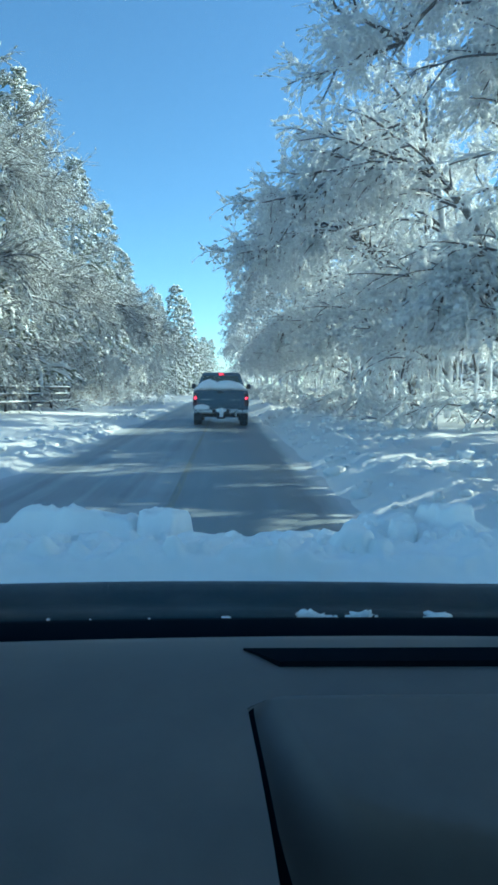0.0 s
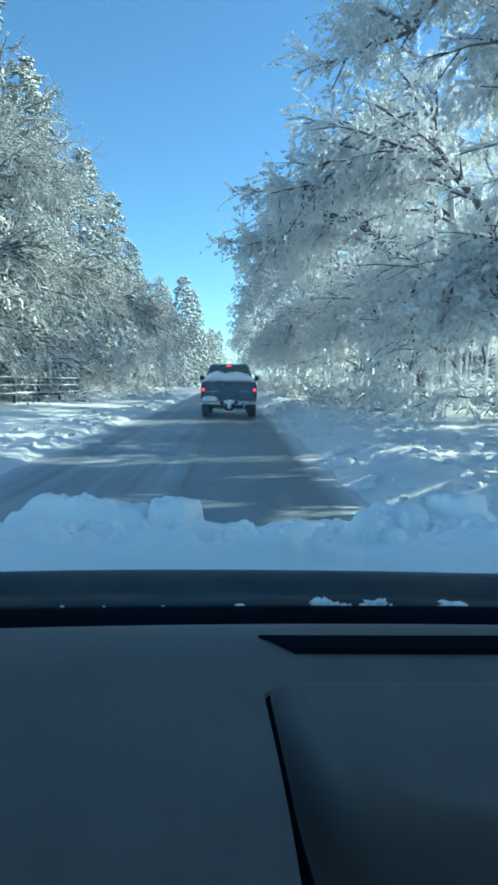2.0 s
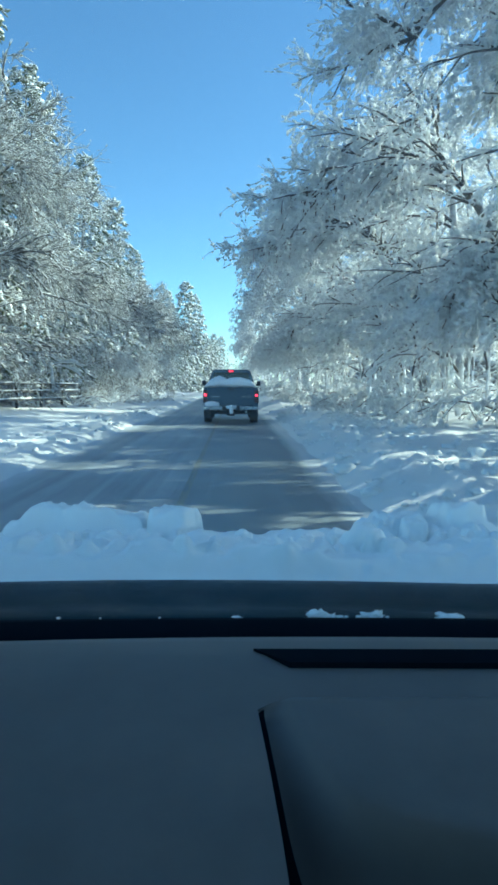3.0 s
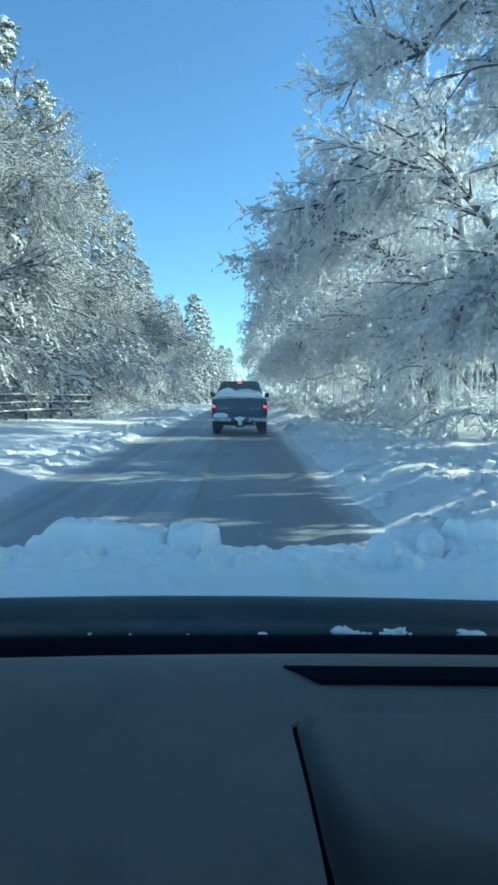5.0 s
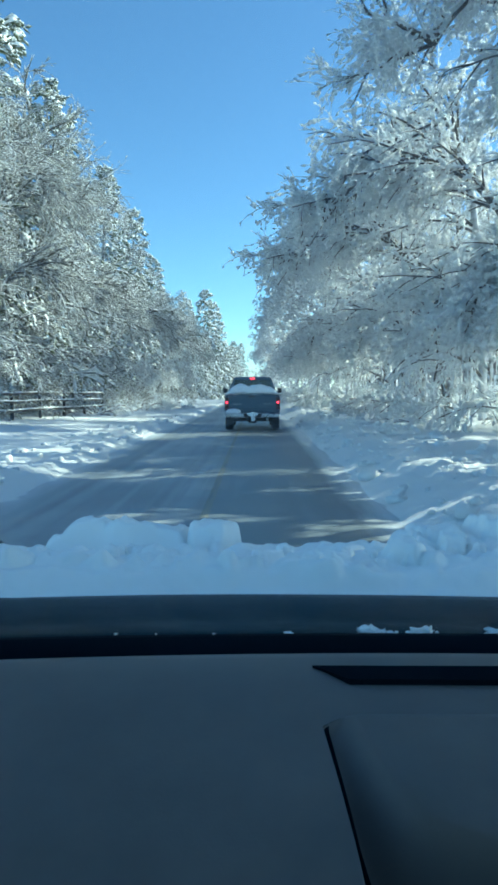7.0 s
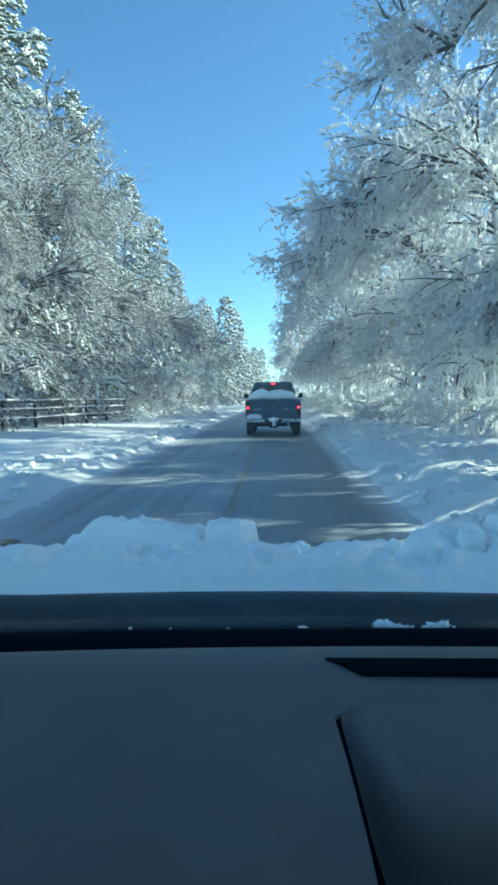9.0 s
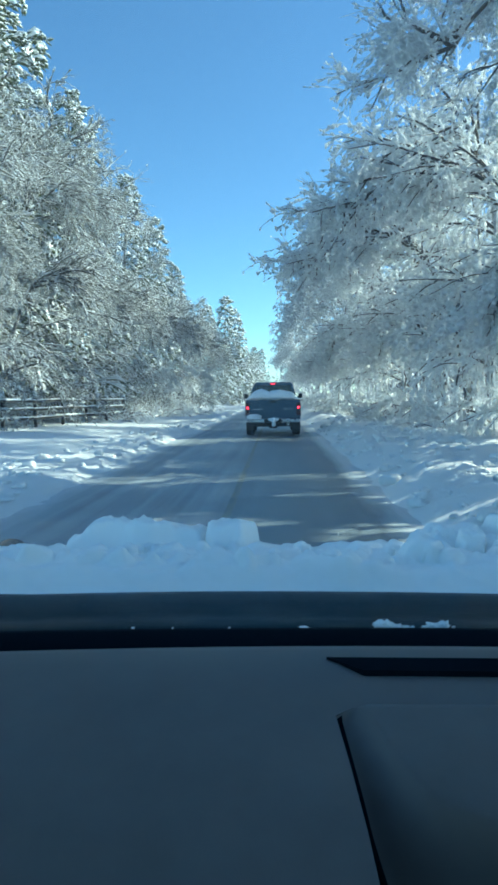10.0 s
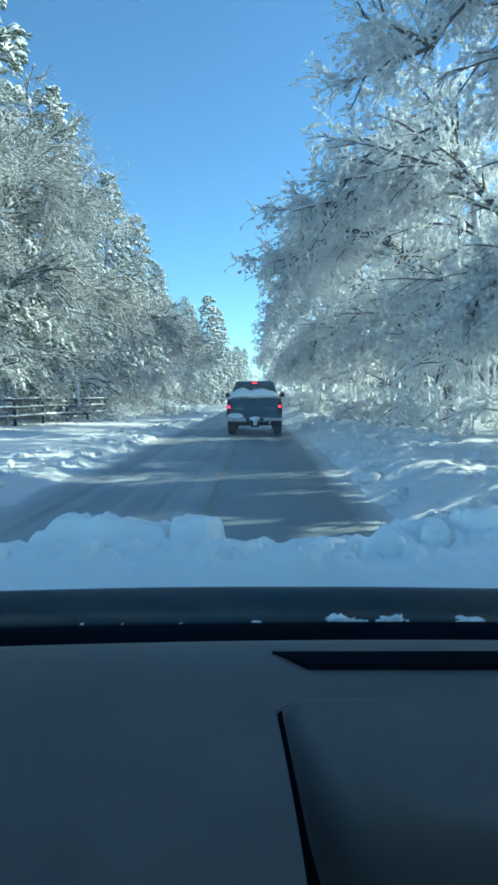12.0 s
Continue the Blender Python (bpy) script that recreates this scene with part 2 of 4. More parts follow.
def graded(stops):
    """Coordinates with a spacing for each stretch: (from, to, step), in order."""
    out = []
    for a, b, s in stops:
        n = max(1, round((b - a) / s))
        out += [a + (b - a) * i / n for i in range(n)]
    return np.array(out + [stops[-1][1]])


def hills(x, y, scale, seed, octaves=4):
    """Smooth noise on arrays, by summed random waves."""
    r = np.random.RandomState(seed)
    out = np.zeros(np.broadcast(x, y).shape)
    for o in range(octaves):
        for _ in range(6):
            a, p = r.uniform(0, 2 * math.pi, 2)
            f = 2 * math.pi / scale * 2 ** o * r.uniform(0.7, 1.4)
            out = out + np.sin((x * math.cos(a) + y * math.sin(a)) * f + p) / 6 ** 0.5 / 1.8 ** o
    return out


def smooth01(a, b, v):
    t = np.clip((v - a) / (b - a), 0, 1)
    return t * t * (3 - 2 * t)


def ground_height(x, y):
    edge = 0.06 * hills(0 * x, y, 4.0, 3) + 0.04 * hills(x, y, 0.9, 4)
    r = x - (ROAD_R + edge)
    l = (ROAD_L - edge * 1.6) - x
    rough = hills(x, y, 1.3, 5)
    crumbs = 0.6 * np.tanh(2.2 * np.maximum(0, hills(x, y, 0.5, 6, 2) - 0.7))
    right = 0.30 * smooth01(0, 1.5, r) + 0.04 * np.exp(-((r - 1.6) / 0.9) ** 2) * (1 + 0.5 * hills(x, y, 2.2, 7)) + 0.20 * smooth01(3, 9, r)
    right = right + smooth01(0.1, 0.6, r) * (0.008 * rough + 0.13 * crumbs * np.exp(-((r - 1.3) / 1.3) ** 2))
    left = 0.08 * smooth01(0, 0.6, l) + 0.05 * np.exp(-((l - 0.9) / 0.8) ** 2) * (1 + 0.6 * hills(x, y, 2.0, 8)) + 0.16 * smooth01(1.5, 7, l)
    left = left + smooth01(0.1, 0.6, l) * (0.012 * rough + 0.09 * crumbs * np.exp(-((l - 0.9) / 1.0) ** 2))
    far = smooth01(14, 60, np.abs(x)) * 0.8 * hills(x, y, 60, 9, 2)
    return -0.06 + right * (r > 0) + left * (l > 0) + far + 0.06 * np.maximum(smooth01(0, 0.5, r), smooth01(0, 0.5, l))


def build_ground():
    xs = graded([(-1500, -200, 260), (-200, -40, 16), (-40, -16, 2), (-16, -9, 0.3), (-9, -2.8, 0.14), (-2.8, 1.0, 0.5), (1.0, 6.5, 0.13), (6.5, 12, 0.3), (12, 40, 2), (40, 200, 16), (200, 1500, 260)])
    ys = graded([(-1500, -200, 260), (-200, -20, 12), (-20, 3, 0.8), (3, 22, 0.15), (22, 50, 0.32), (50, 110, 0.8), (110, 260, 3), (260, 500, 16), (500, 3000, 260)])
    gx, gy = np.meshgrid(xs, ys)
    v = np.stack([gx, gy, ground_height(gx, gy)], -1).reshape(-1, 3)
    w, h = len(xs), len(ys)
    i = (np.arange(h - 1)[:, None] * w + np.arange(w - 1)[None]).ravel()
    tagged(new("ground", mesh_of("ground", v, np.stack([i, i + 1, i + w + 1, i + w], -1), M_GROUND)),
           "deep white snow with ploughed grey banks along the road", "snow", kind="structure")
    xs = graded([(ROAD_L - 0.7, ROAD_R + 0.6, 0.35)])
    ys = graded([(-60, 80, 1.0), (80, 600, 8)])
    gx, gy = np.meshgrid(xs, ys)
    crown = -0.012 * ((gx + 0.92) / 2.3) ** 2 + 0.004 * hills(gx, gy, 5, 11, 2)
    v = np.stack([gx, gy, crown], -1).reshape(-1, 3)
    w, h = len(xs), len(ys)
    i = (np.arange(h - 1)[:, None] * w + np.arange(w - 1)[None]).ravel()
    tagged(new("road", mesh_of("road", v, np.stack([i, i + 1, i + w + 1, i + w], -1), M_ROAD)),
           "wet grey asphalt road streaked with thin snow", "road", kind="structure")


build_ground()


def make_centre_line():
    """A worn yellow stripe, half hidden by ground-in snow."""
    n = Nodes("worn_yellow_paint")
    worn = n.ramp(n.noise(2.2, 6, 0.7, (6, 0.6, 1)), [(0.42, (0.19, 0.205, 0.20)), (0.72, (0.36, 0.32, 0.20))])
    n.colour(worn)
    n.set(Roughness=0.7)
    bm = bmesh.new()
    for x in (-0.62,):
        rows = [[(x + dx, y, -0.012 * ((x + 0.92) / 2.3) ** 2 + 0.004 * float(hills(np.array([x + dx]), np.array([y]), 5, 11, 2)[0]) + 0.004) for dx in (-0.05, 0.05)] for y in np.arange(-60, 120, 1.0).tolist()]
        sheet(rows, None, bm)
    me = bpy.data.meshes.new("centre_line")
    bm.to_mesh(me)
    bm.free()
    me.materials.append(n.mat)
    tagged(new("centre_line", me), "worn yellow centre line showing through thin snow", "road marking", kind="structure")


make_centre_line()


def ground_at(x, y):
    return float(ground_height(np.array([float(x)]), np.array([float(y)]))[0])


# ---- trees ----
def unit(v):
    return v / np.maximum(np.linalg.norm(v, axis=-1, keepdims=True), 1e-9)


def grow(rng, start, way, length, k, droop, wiggle):
    """Bending stems: n starts and directions become n lines of k points."""
    pts, d = [start], unit(way)
    step = (length / (k - 1))[:, None]
    for _ in range(k - 1):
        d = unit(d + wiggle * rng.normal(size=d.shape) + np.array([0, 0, -1.0]) * droop * step)
        pts.append(pts[-1] + d * step)
    return np.stack(pts, 1)


def shoots(rng, lines, count, t0, t1, angle, flat=0.0):
    """Starts and directions of count side shoots on each line."""
    n, k, _ = lines.shape
    t = rng.uniform(t0, t1, (n, count)) * (k - 1)
    i = np.minimum(t.astype(int), k - 2)
    f = (t - i)[..., None]
    idx = np.arange(n)[:, None]
    a, b = lines[idx, i], lines[idx, i + 1]
    tang = unit(b - a)
    side = rng.normal(size=tang.shape)
    side[..., 2] *= 1 - flat
    side = unit(side - tang * (side * tang).sum(-1, keepdims=True))
    ang = np.radians(angle) * rng.uniform(0.7, 1.3, t.shape)[..., None]
    return (a + (b - a) * f).reshape(-1, 3), (tang * np.cos(ang) + side * np.sin(ang)).reshape(-1, 3), (t / (k - 1)).ravel()


def tubes(lines, radii, sides):
    """Vertices and faces of tubes round many lines."""
    n, k, _ = lines.shape
    tang = unit(np.gradient(lines, axis=1))
    ref = np.where(np.abs(tang[..., 2:3]) > 0.9, np.array([1.0, 0, 0]), np.array([0, 0, 1.0]))
    u = unit(np.cross(tang, ref))
    w = np.cross(u, tang)
    a = np.arange(sides) * 2 * math.pi / sides
    ring = lines[:, :, None] + radii[..., None, None] * (np.cos(a)[:, None] * u[:, :, None] + np.sin(a)[:, None] * w[:, :, None])
    i = (np.arange(n)[:, None, None] * k + np.arange(k - 1)[None, :, None]) * sides
    s = np.arange(sides)[None, None]
    q = np.stack([i + s, i + (s + 1) % sides, i + sides + (s + 1) % sides, i + sides + s], -1)
    return ring.reshape(-1, 3), q.reshape(-1, 4)


def spindles(lines, radii):
    """Small clumps round three-point lines: a point, a ring of three, a point."""
    n = len(lines)
    tang = unit(lines[:, 2] - lines[:, 0])
    ref = np.where(np.abs(tang[:, 2:3]) > 0.9, np.array([1.0, 0, 0]), np.array([0, 0, 1.0]))
    u = unit(np.cross(tang, ref))
    w = np.cross(u, tang)
    a = np.arange(3) * 2 * math.pi / 3 + 0.5
    ring = lines[:, 1][:, None] + radii[:, None, None] * (np.cos(a)[:, None] * u[:, None] + np.sin(a)[:, None] * w[:, None])
    v = np.concatenate([lines[:, :1], ring, lines[:, 2:]], 1).reshape(-1, 3)
    one = np.array([[0, 2, 1], [0, 3, 2], [0, 1, 3], [4, 1, 2], [4, 2, 3], [4, 3, 1]])
    return v, (np.arange(n)[:, None, None] * 5 + one[None]).reshape(-1, 3)


def tri_pairs(mesh):
    """Splits quads, so that all faces have three corners."""
    v, f = mesh
    return (v, f) if f.shape[1] == 3 else (v, np.concatenate([f[:, :3], f[:, [0, 2, 3]]]))


def joined(sets):
    vs, fs, base = [], [], 0
    for v, f in sets:
        vs.append(v)
        fs.append(f + base)
        base += len(v)
    return np.concatenate(vs), np.concatenate(fs)


def taper(n, k, a, b, rng=None, vary=0.0):
    r = np.linspace(a, b, k)[None] * np.ones((n, 1))
    return r * (1 + vary * rng.uniform(-1, 1, r.shape)) if rng is not None else r


def make_tree(name, label, rng, height, lean, limbs, nbr, ntw, ntl, spread, low=0.1, droop=1.0, fat=1.0, trunk_r=0.17, bias=0.6, coat=None, bark=None):
    """A broad-leaved tree bowed under snow: trunk, branches and snow-laden twigs."""
    root = thing(name, label, "tree", "roadside trees")
    start = np.array([[0, 0, -0.4]])
    way = np.array([[lean[0] * 0.35, lean[1] * 0.35, 1.0]])
    trunk = grow(rng, start, way, np.array([height]), 12, 0.0, 0.035)
    t = np.linspace(0, 1, 12)[None, :, None]
    bow = np.array([lean[0], lean[1], -0.18 * math.hypot(*lean)])
    trunk = trunk + bow * height * 0.45 * t ** 2.2
    child("trunk", mesh_of("trunk", *tubes(trunk, taper(1, 12, trunk_r, 0.03), 9), bark or M_BARK), root, "dark bark dusted with snow")
    s, d, f = shoots(rng, trunk, limbs, low, 0.98, 58)
    pull = np.array([lean[0], lean[1], 0.0])
    d = unit(d + bias * pull + np.array([0, 0, 0.25]))
    ln = spread * (1.05 - 0.55 * f) * rng.uniform(0.65, 1.15, len(f))
    limb = grow(rng, s, d, ln, 9, 0.22 * droop, 0.09)
    s, d, f = shoots(rng, limb, nbr, 0.15, 1.0, 46, 0.3)
    br = grow(rng, s, d, np.repeat(ln, nbr) * 0.36 * (1.15 - 0.5 * f) * rng.uniform(0.6, 1.3, len(f)) + 0.3, 5, 0.5 * droop, 0.12)
    s, d, f = shoots(rng, br, ntw, 0.1, 1.0, 44, 0.2)
    tw = grow(rng, s, d, rng.uniform(0.5, 1.25, len(f)), 3, 0.8 * droop, 0.16)
    s, d, f = shoots(rng, tw, ntl, 0.1, 1.0, 25)
    tl = grow(rng, s, d, rng.uniform(0.14, 0.36, len(f)) * (0.5 + 0.5 * fat), 3, 1.5 * droop, 0.16)
    bare = np.arange(len(br)) % 4 == 0
    dark = joined([tubes(limb, taper(len(limb), 9, 0.065, 0.020), 6), tubes(br[bare], taper(int(bare.sum()), 5, 0.036, 0.016), 6)])
    child("branches", mesh_of("branches", *dark, M_BARK), root, "bowed dark branches capped with snow")["kind"] = "stuff"
    fine = joined([tubes(br[~bare], taper(int((~bare).sum()), 5, 0.030, 0.014), 4), tubes(tw, taper(len(tw), 3, 0.016, 0.009), 3)])
    child("twigs", mesh_of("twigs", *fine, coat or M_TWIG), root, "fine twigs sheathed in snow")["kind"] = "stuff"
    rl = 0.023 * fat * rng.uniform(0.45, 1.4, len(tl))
    s, d, f = shoots(rng, br, 10, 0.1, 1.0, 26)
    load = grow(rng, s, d, rng.uniform(0.14, 0.36, len(f)), 3, 0.6 * droop, 0.2)
    s, d, f = shoots(rng, limb, 16, 0.1, 1.0, 18)
    heap = grow(rng, s + np.array([0, 0, 0.03]), d, rng.uniform(0.25, 0.6, len(f)), 3, 0.4 * droop, 0.12)
    tl = np.concatenate([tl, load, heap])
    rl = np.concatenate([rl, 0.026 * (0.4 + 0.6 * fat) * rng.uniform(0.5, 1.5, len(load)), rng.uniform(0.025, 0.05, len(heap))])
    child("snow_clumps", mesh_of("snow_clumps", *spindles(tl, rl), coat or M_TWIG), root, "white snow clinging to every twig")["kind"] = "stuff"
    return root


def make_bowed(name, label, rng, height, reach, drop, limbs, nbr, ntw, ncl, spread, low=0.15, droop=1.0, fat=1.0, trunk_r=0.15, bias=0.7, coat=None, bare_share=3, limb_r=0.060, bark=None):
    """A tree bent over in an arc by its load of snow: trunk, dark limbs and branches, sheathed twigs, clumps."""
    root = thing(name, label, "tree", "roadside trees")
    rx, ry = reach
    knots = np.array([[0, 0, -0.4], [0.06 * rx, 0.06 * ry, height * 1.02], [0.62 * rx, 0.62 * ry, height * 1.20], [rx, ry, height - drop]])
    t = np.linspace(0, 1, 18)[:, None]
    trunk = ((1 - t) ** 3 * knots[0] + 3 * t * (1 - t) ** 2 * knots[1] + 3 * t * t * (1 - t) * knots[2] + t ** 3 * knots[3])[None]
    trunk = trunk + np.cumsum(rng.normal(0, 0.035, trunk.shape), 1) * np.minimum(1, t * 4)
    child("trunk", mesh_of("trunk", *tubes(trunk, taper(1, 18, trunk_r, 0.028), 9), bark or M_BARK), root, "dark bark dusted with snow")
    s, d, f = shoots(rng, trunk, limbs, low, 0.99, 50)
    pull = np.array([rx, ry, 0.0]) / max(1e-6, math.hypot(rx, ry))
    d = unit(d + bias * pull + np.array([0, 0, 0.30]))
    ln = spread * (1.1 - 0.65 * f) * rng.uniform(0.6, 1.2, len(f))
    limb = grow(rng, s, d, ln, 10, 0.20 * droop, 0.07)
    s, d, f = shoots(rng, limb, nbr, 0.12, 1.0, 44, 0.25)
    br = grow(rng, s, d, np.repeat(ln, nbr) * 0.34 * (1.15 - 0.5 * f) * rng.uniform(0.6, 1.35, len(f)) + 0.3, 6, 0.42 * droop, 0.09)
    s, d, f = shoots(rng, br, ntw, 0.1, 1.0, 42, 0.15)
    tw = grow(rng, s, d, rng.uniform(0.28, 0.85, len(f)), 3, 0.75 * droop, 0.12)
    bare = rng.uniform(0, 1, len(br)) < 1.0 / bare_share
    dark = joined([tubes(limb, taper(len(limb), 10, limb_r, limb_r * 0.3), 5), tubes(br[bare], taper(int(bare.sum()), 6, 0.030, 0.013), 4)])
    child("branches", mesh_of("branches", *dark, M_LIMB), root, "bowed dark branches capped with snow")["kind"] = "stuff"
    fine = joined([tubes(br[~bare], taper(int((~bare).sum()), 6, 0.030, 0.014), 4), tubes(tw, taper(len(tw), 3, 0.016 * fat, 0.009 * fat, rng, 0.4), 3)])
    child("twigs", mesh_of("twigs", *fine, coat or M_TWIG), root, "fine twigs sheathed in snow")["kind"] = "stuff"
    s, d, f = shoots(rng, tw, ncl, 0.05, 1.0, 20)
    cl = grow(rng, s, d, rng.uniform(0.09, 0.22, len(f)) * (0.6 + 0.4 * fat), 3, 1.2 * droop, 0.25)
    rc = 0.050 * fat * rng.uniform(0.4, 1.1, len(cl)) * np.where(rng.uniform(0, 1, len(cl)) < 0.12, 1.8, 1.0)
    s, d, f = shoots(rng, limb, 6, 0.05, 0.8, 12)
    heap = grow(rng, s + np.array([0, 0, 0.045]), d, rng.uniform(0.25, 0.6, len(f)), 3, 0.3 * droop, 0.08)
    cl = np.concatenate([cl, heap])
    rc = np.concatenate([rc, rng.uniform(0.03, 0.06, len(heap))])
    child("snow_clumps", mesh_of("snow_clumps", *spindles(cl, rc), coat or M_TWIG), root, "white snow clinging to every twig")["kind"] = "stuff"
    return root


def make_conifer(name, label, rng, height, radius, boughs=60, subs=7, sprigs=5, fat=1.0, low=0.08, group="roadside evergreens", category="evergreen tree"):
    """An evergreen with drooping, snow-capped boughs."""
    root = thing(name, label, category, group)
    trunk = grow(rng, np.array([[0, 0, -0.4]]), np.array([[0.0, 0.0, 1.0]]), np.array([height + 0.4]), 10, 0.0, 0.012)
    child("trunk", mesh_of("trunk", *tubes(trunk, taper(1, 10, 0.016 * height, 0.02), 8), M_BARK), root)
    t = np.linspace(low, 0.985, boughs) + rng.uniform(-0.01, 0.01, boughs)
    i = np.clip((t * 9).astype(int), 0, 8)
    base = trunk[0, i] + (trunk[0, i + 1] - trunk[0, i]) * (t * 9 - i)[:, None]
    az = np.arange(boughs) * 2.39996 + rng.uniform(-0.4, 0.4, boughs)
    d = np.stack([np.cos(az), np.sin(az), 0.35 - 0.45 * (1 - t)], -1)
    ln = radius * (1 - t) ** 0.75 * rng.uniform(0.7, 1.15, boughs) + 0.35
    bough = grow(rng, base, d, ln, 7, 0.16, 0.05)
    s, d, f = shoots(rng, bough, subs, 0.2, 1.0, 50, 0.75)
    sub = grow(rng, s, d, np.repeat(ln, subs) * 0.34 * (1.2 - 0.6 * f) + 0.2, 4, 0.55, 0.08)
    s, d, f = shoots(rng, sub, sprigs, 0.1, 1.0, 42, 0.5)
    spr = grow(rng, s, d, rng.uniform(0.18, 0.45, len(f)) * (0.5 + height / 30), 3, 1.0, 0.15)
    child("branches", mesh_of("branches", *tubes(bough, taper(boughs, 7, 0.045, 0.015), 5), M_BARK), root)
    child("boughs", mesh_of("boughs", *tubes(sub, taper(len(sub), 4, 0.055 * fat, 0.03 * fat, rng, 0.5), 3), M_PINE), root, "dark green boughs capped with snow")["kind"] = "stuff"
    top = sub[:, [0, 2, 3]] + np.array([0, 0, 0.06 * fat])
    top[:, 1] += np.array([0, 0, 0.05])
    pads = spindles(top, 0.095 * fat ** 0.3 * rng.uniform(0.5, 1.4, len(top)))
    child("bough_snow", mesh_of("bough_snow", *pads, M_SNOW), root, "thick white pads of snow on the boughs")["kind"] = "stuff"
    needles = spindles(spr, 0.055 * fat * rng.uniform(0.6, 1.4, len(spr)))
    child("needles", mesh_of("needles", *needles, M_PINE), root, "dark green needles loaded with snow")["kind"] = "stuff"
    return root


def make_shrub(name, label, rng, height, stems, ntw, ntl, spread=0.7, fat=1.0, category="shrub", coat=None, stem_r=0.028):
    """Brush bent to the ground under snow."""
    root = thing(name, label, category, "roadside brush")
    az = rng.uniform(0, 2 * math.pi, stems)
    d = np.stack([np.cos(az) * spread, np.sin(az) * spread, np.ones(stems)], -1)
    s = np.stack([rng.normal(0, 0.35, stems), rng.normal(0, 0.35, stems), np.full(stems, -0.15)], -1)
    stem = grow(rng, s, d, height * rng.uniform(0.8, 1.6, stems), 7, 0.75 / height * 1.6, 0.12)
    a, b, f = shoots(rng, stem, ntw, 0.15, 1.0, 45)
    tw = grow(rng, a, b, rng.uniform(0.3, 0.9, len(f)) * height * 0.4, 4, 0.9, 0.16)
    a, b, f = shoots(rng, tw, ntl, 0.1, 1.0, 45)
    tl = grow(rng, a, b, rng.uniform(0.15, 0.45, len(f)), 3, 1.2, 0.2)
    child("stems", mesh_of("stems", *tubes(stem, taper(stems, 7, stem_r, stem_r * 0.4), 5), M_BARK), root)
    child("twigs", mesh_of("twigs", *joined([tri_pairs(tubes(tw, taper(len(tw), 4, 0.016 * fat, 0.009 * fat, rng, 0.4), 3)),
                                           spindles(tl, 0.034 * fat * rng.uniform(0.5, 1.4, len(tl)))]), coat or M_TWIG), root)["kind"] = "stuff"
    return root


def standing(x, y, turn=0.0, size=1.0, tall=1.0):
    """The pose of a plant on the ground."""
    return Matrix.LocRotScale((x, y, ground_at(x, y) - 0.05), Euler((0, 0, radians(turn))), (size, size, size * tall))


def plant(proto, places):
    """Puts the first one at the first place, and copies at the others."""
    for i, p in enumerate(places):
        m = standing(*p)
        if i == 0:
            proto.matrix_basis = m
        else:
            copy_thing(proto, m @ Matrix.Diagonal((1 / proto.scale[0], 1 / proto.scale[1], 1 / proto.scale[2], 1)))


RT = np.random.RandomState
# trees bowed towards -x, over the road, on the sunny side
arch = make_bowed("arching_tree", "bare tree bowed in an arc over the road under heavy snow", RT(21), 7.8, (-6.6, 0.4), 2.6, 26, 8, 5, 3, 3.3, 0.22, 1.0, 1.15, 0.16, 0.6, bare_share=2)
plant(arch, [(7.6, 27.0, 0, 1.0), (8.6, 20.0, -8, 1.05)])
over = make_bowed("overhanging_tree", "snow-laden tree reaching over the road with bare dark limbs", RT(26), 8.4, (-4.6, -0.6), 1.4, 17, 8, 7, 5, 3.3, 0.40, 0.7, 0.62, 0.075, 0.9, bare_share=2, limb_r=0.048)
plant(over, [(7.6, 13.5, 0, 1.0)])
curtain = make_bowed("weeping_tree", "bare tree with branches hanging to the ground under snow", RT(22), 9.6, (-3.0, -0.3), 1.4, 28, 8, 4, 3, 4.2, 0.06, 1.35, 1.35, 0.15, 0.55, bare_share=3, bark=M_BARKPALE)
plant(curtain, [(7.8, 23.5, 0, 1.0), (7.6, 31.0, 40, 1.0), (7.6, 38.5, -25, 1.0), (7.8, 46.0, 10, 1.05), (9.2, 17.0, 15, 1.0)])
upright = make_tree("tall_bare_tree", "tall bare tree with upright snow-dusted branches", RT(23), 13.5, (-0.12, 0.0), 20, 6, 6, 2, 3.8, 0.35, 0.30, 1.75, 0.14, 0.2, M_TWIGPALE, M_BARKPALE)
# the seven copies with y below 15 are unseen, added to dapple the sun
plant(upright, [(9.6, 33.0, 200, 1.0), (10.4, 42, 0, 1.1), (12.5, 25, 70, 1.0), (10.2, 50, 140, 1.15), (11.4, 19.6, 320, 0.95), (11.2, 28.8, 160, 1.0), (11.5, 36.5, 100, 1.05), (12.0, 46.5, 250, 1.1), (12.0, 57.0, 20, 1.15), (8.6, 4.2, 40, 1.0), (11.6, 5.8, 75, 1.05), (10.6, 6.8, 300, 1.0), (12.6, 4.8, 120, 1.05), (10.0, 10.6, 20, 1.0), (10.2, 14.0, 160, 1.0), (8.8, 12.2, 240, 0.95)])
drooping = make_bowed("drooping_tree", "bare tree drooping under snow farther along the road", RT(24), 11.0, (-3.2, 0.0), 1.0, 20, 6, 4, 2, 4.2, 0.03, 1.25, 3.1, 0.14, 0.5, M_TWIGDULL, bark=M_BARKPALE)
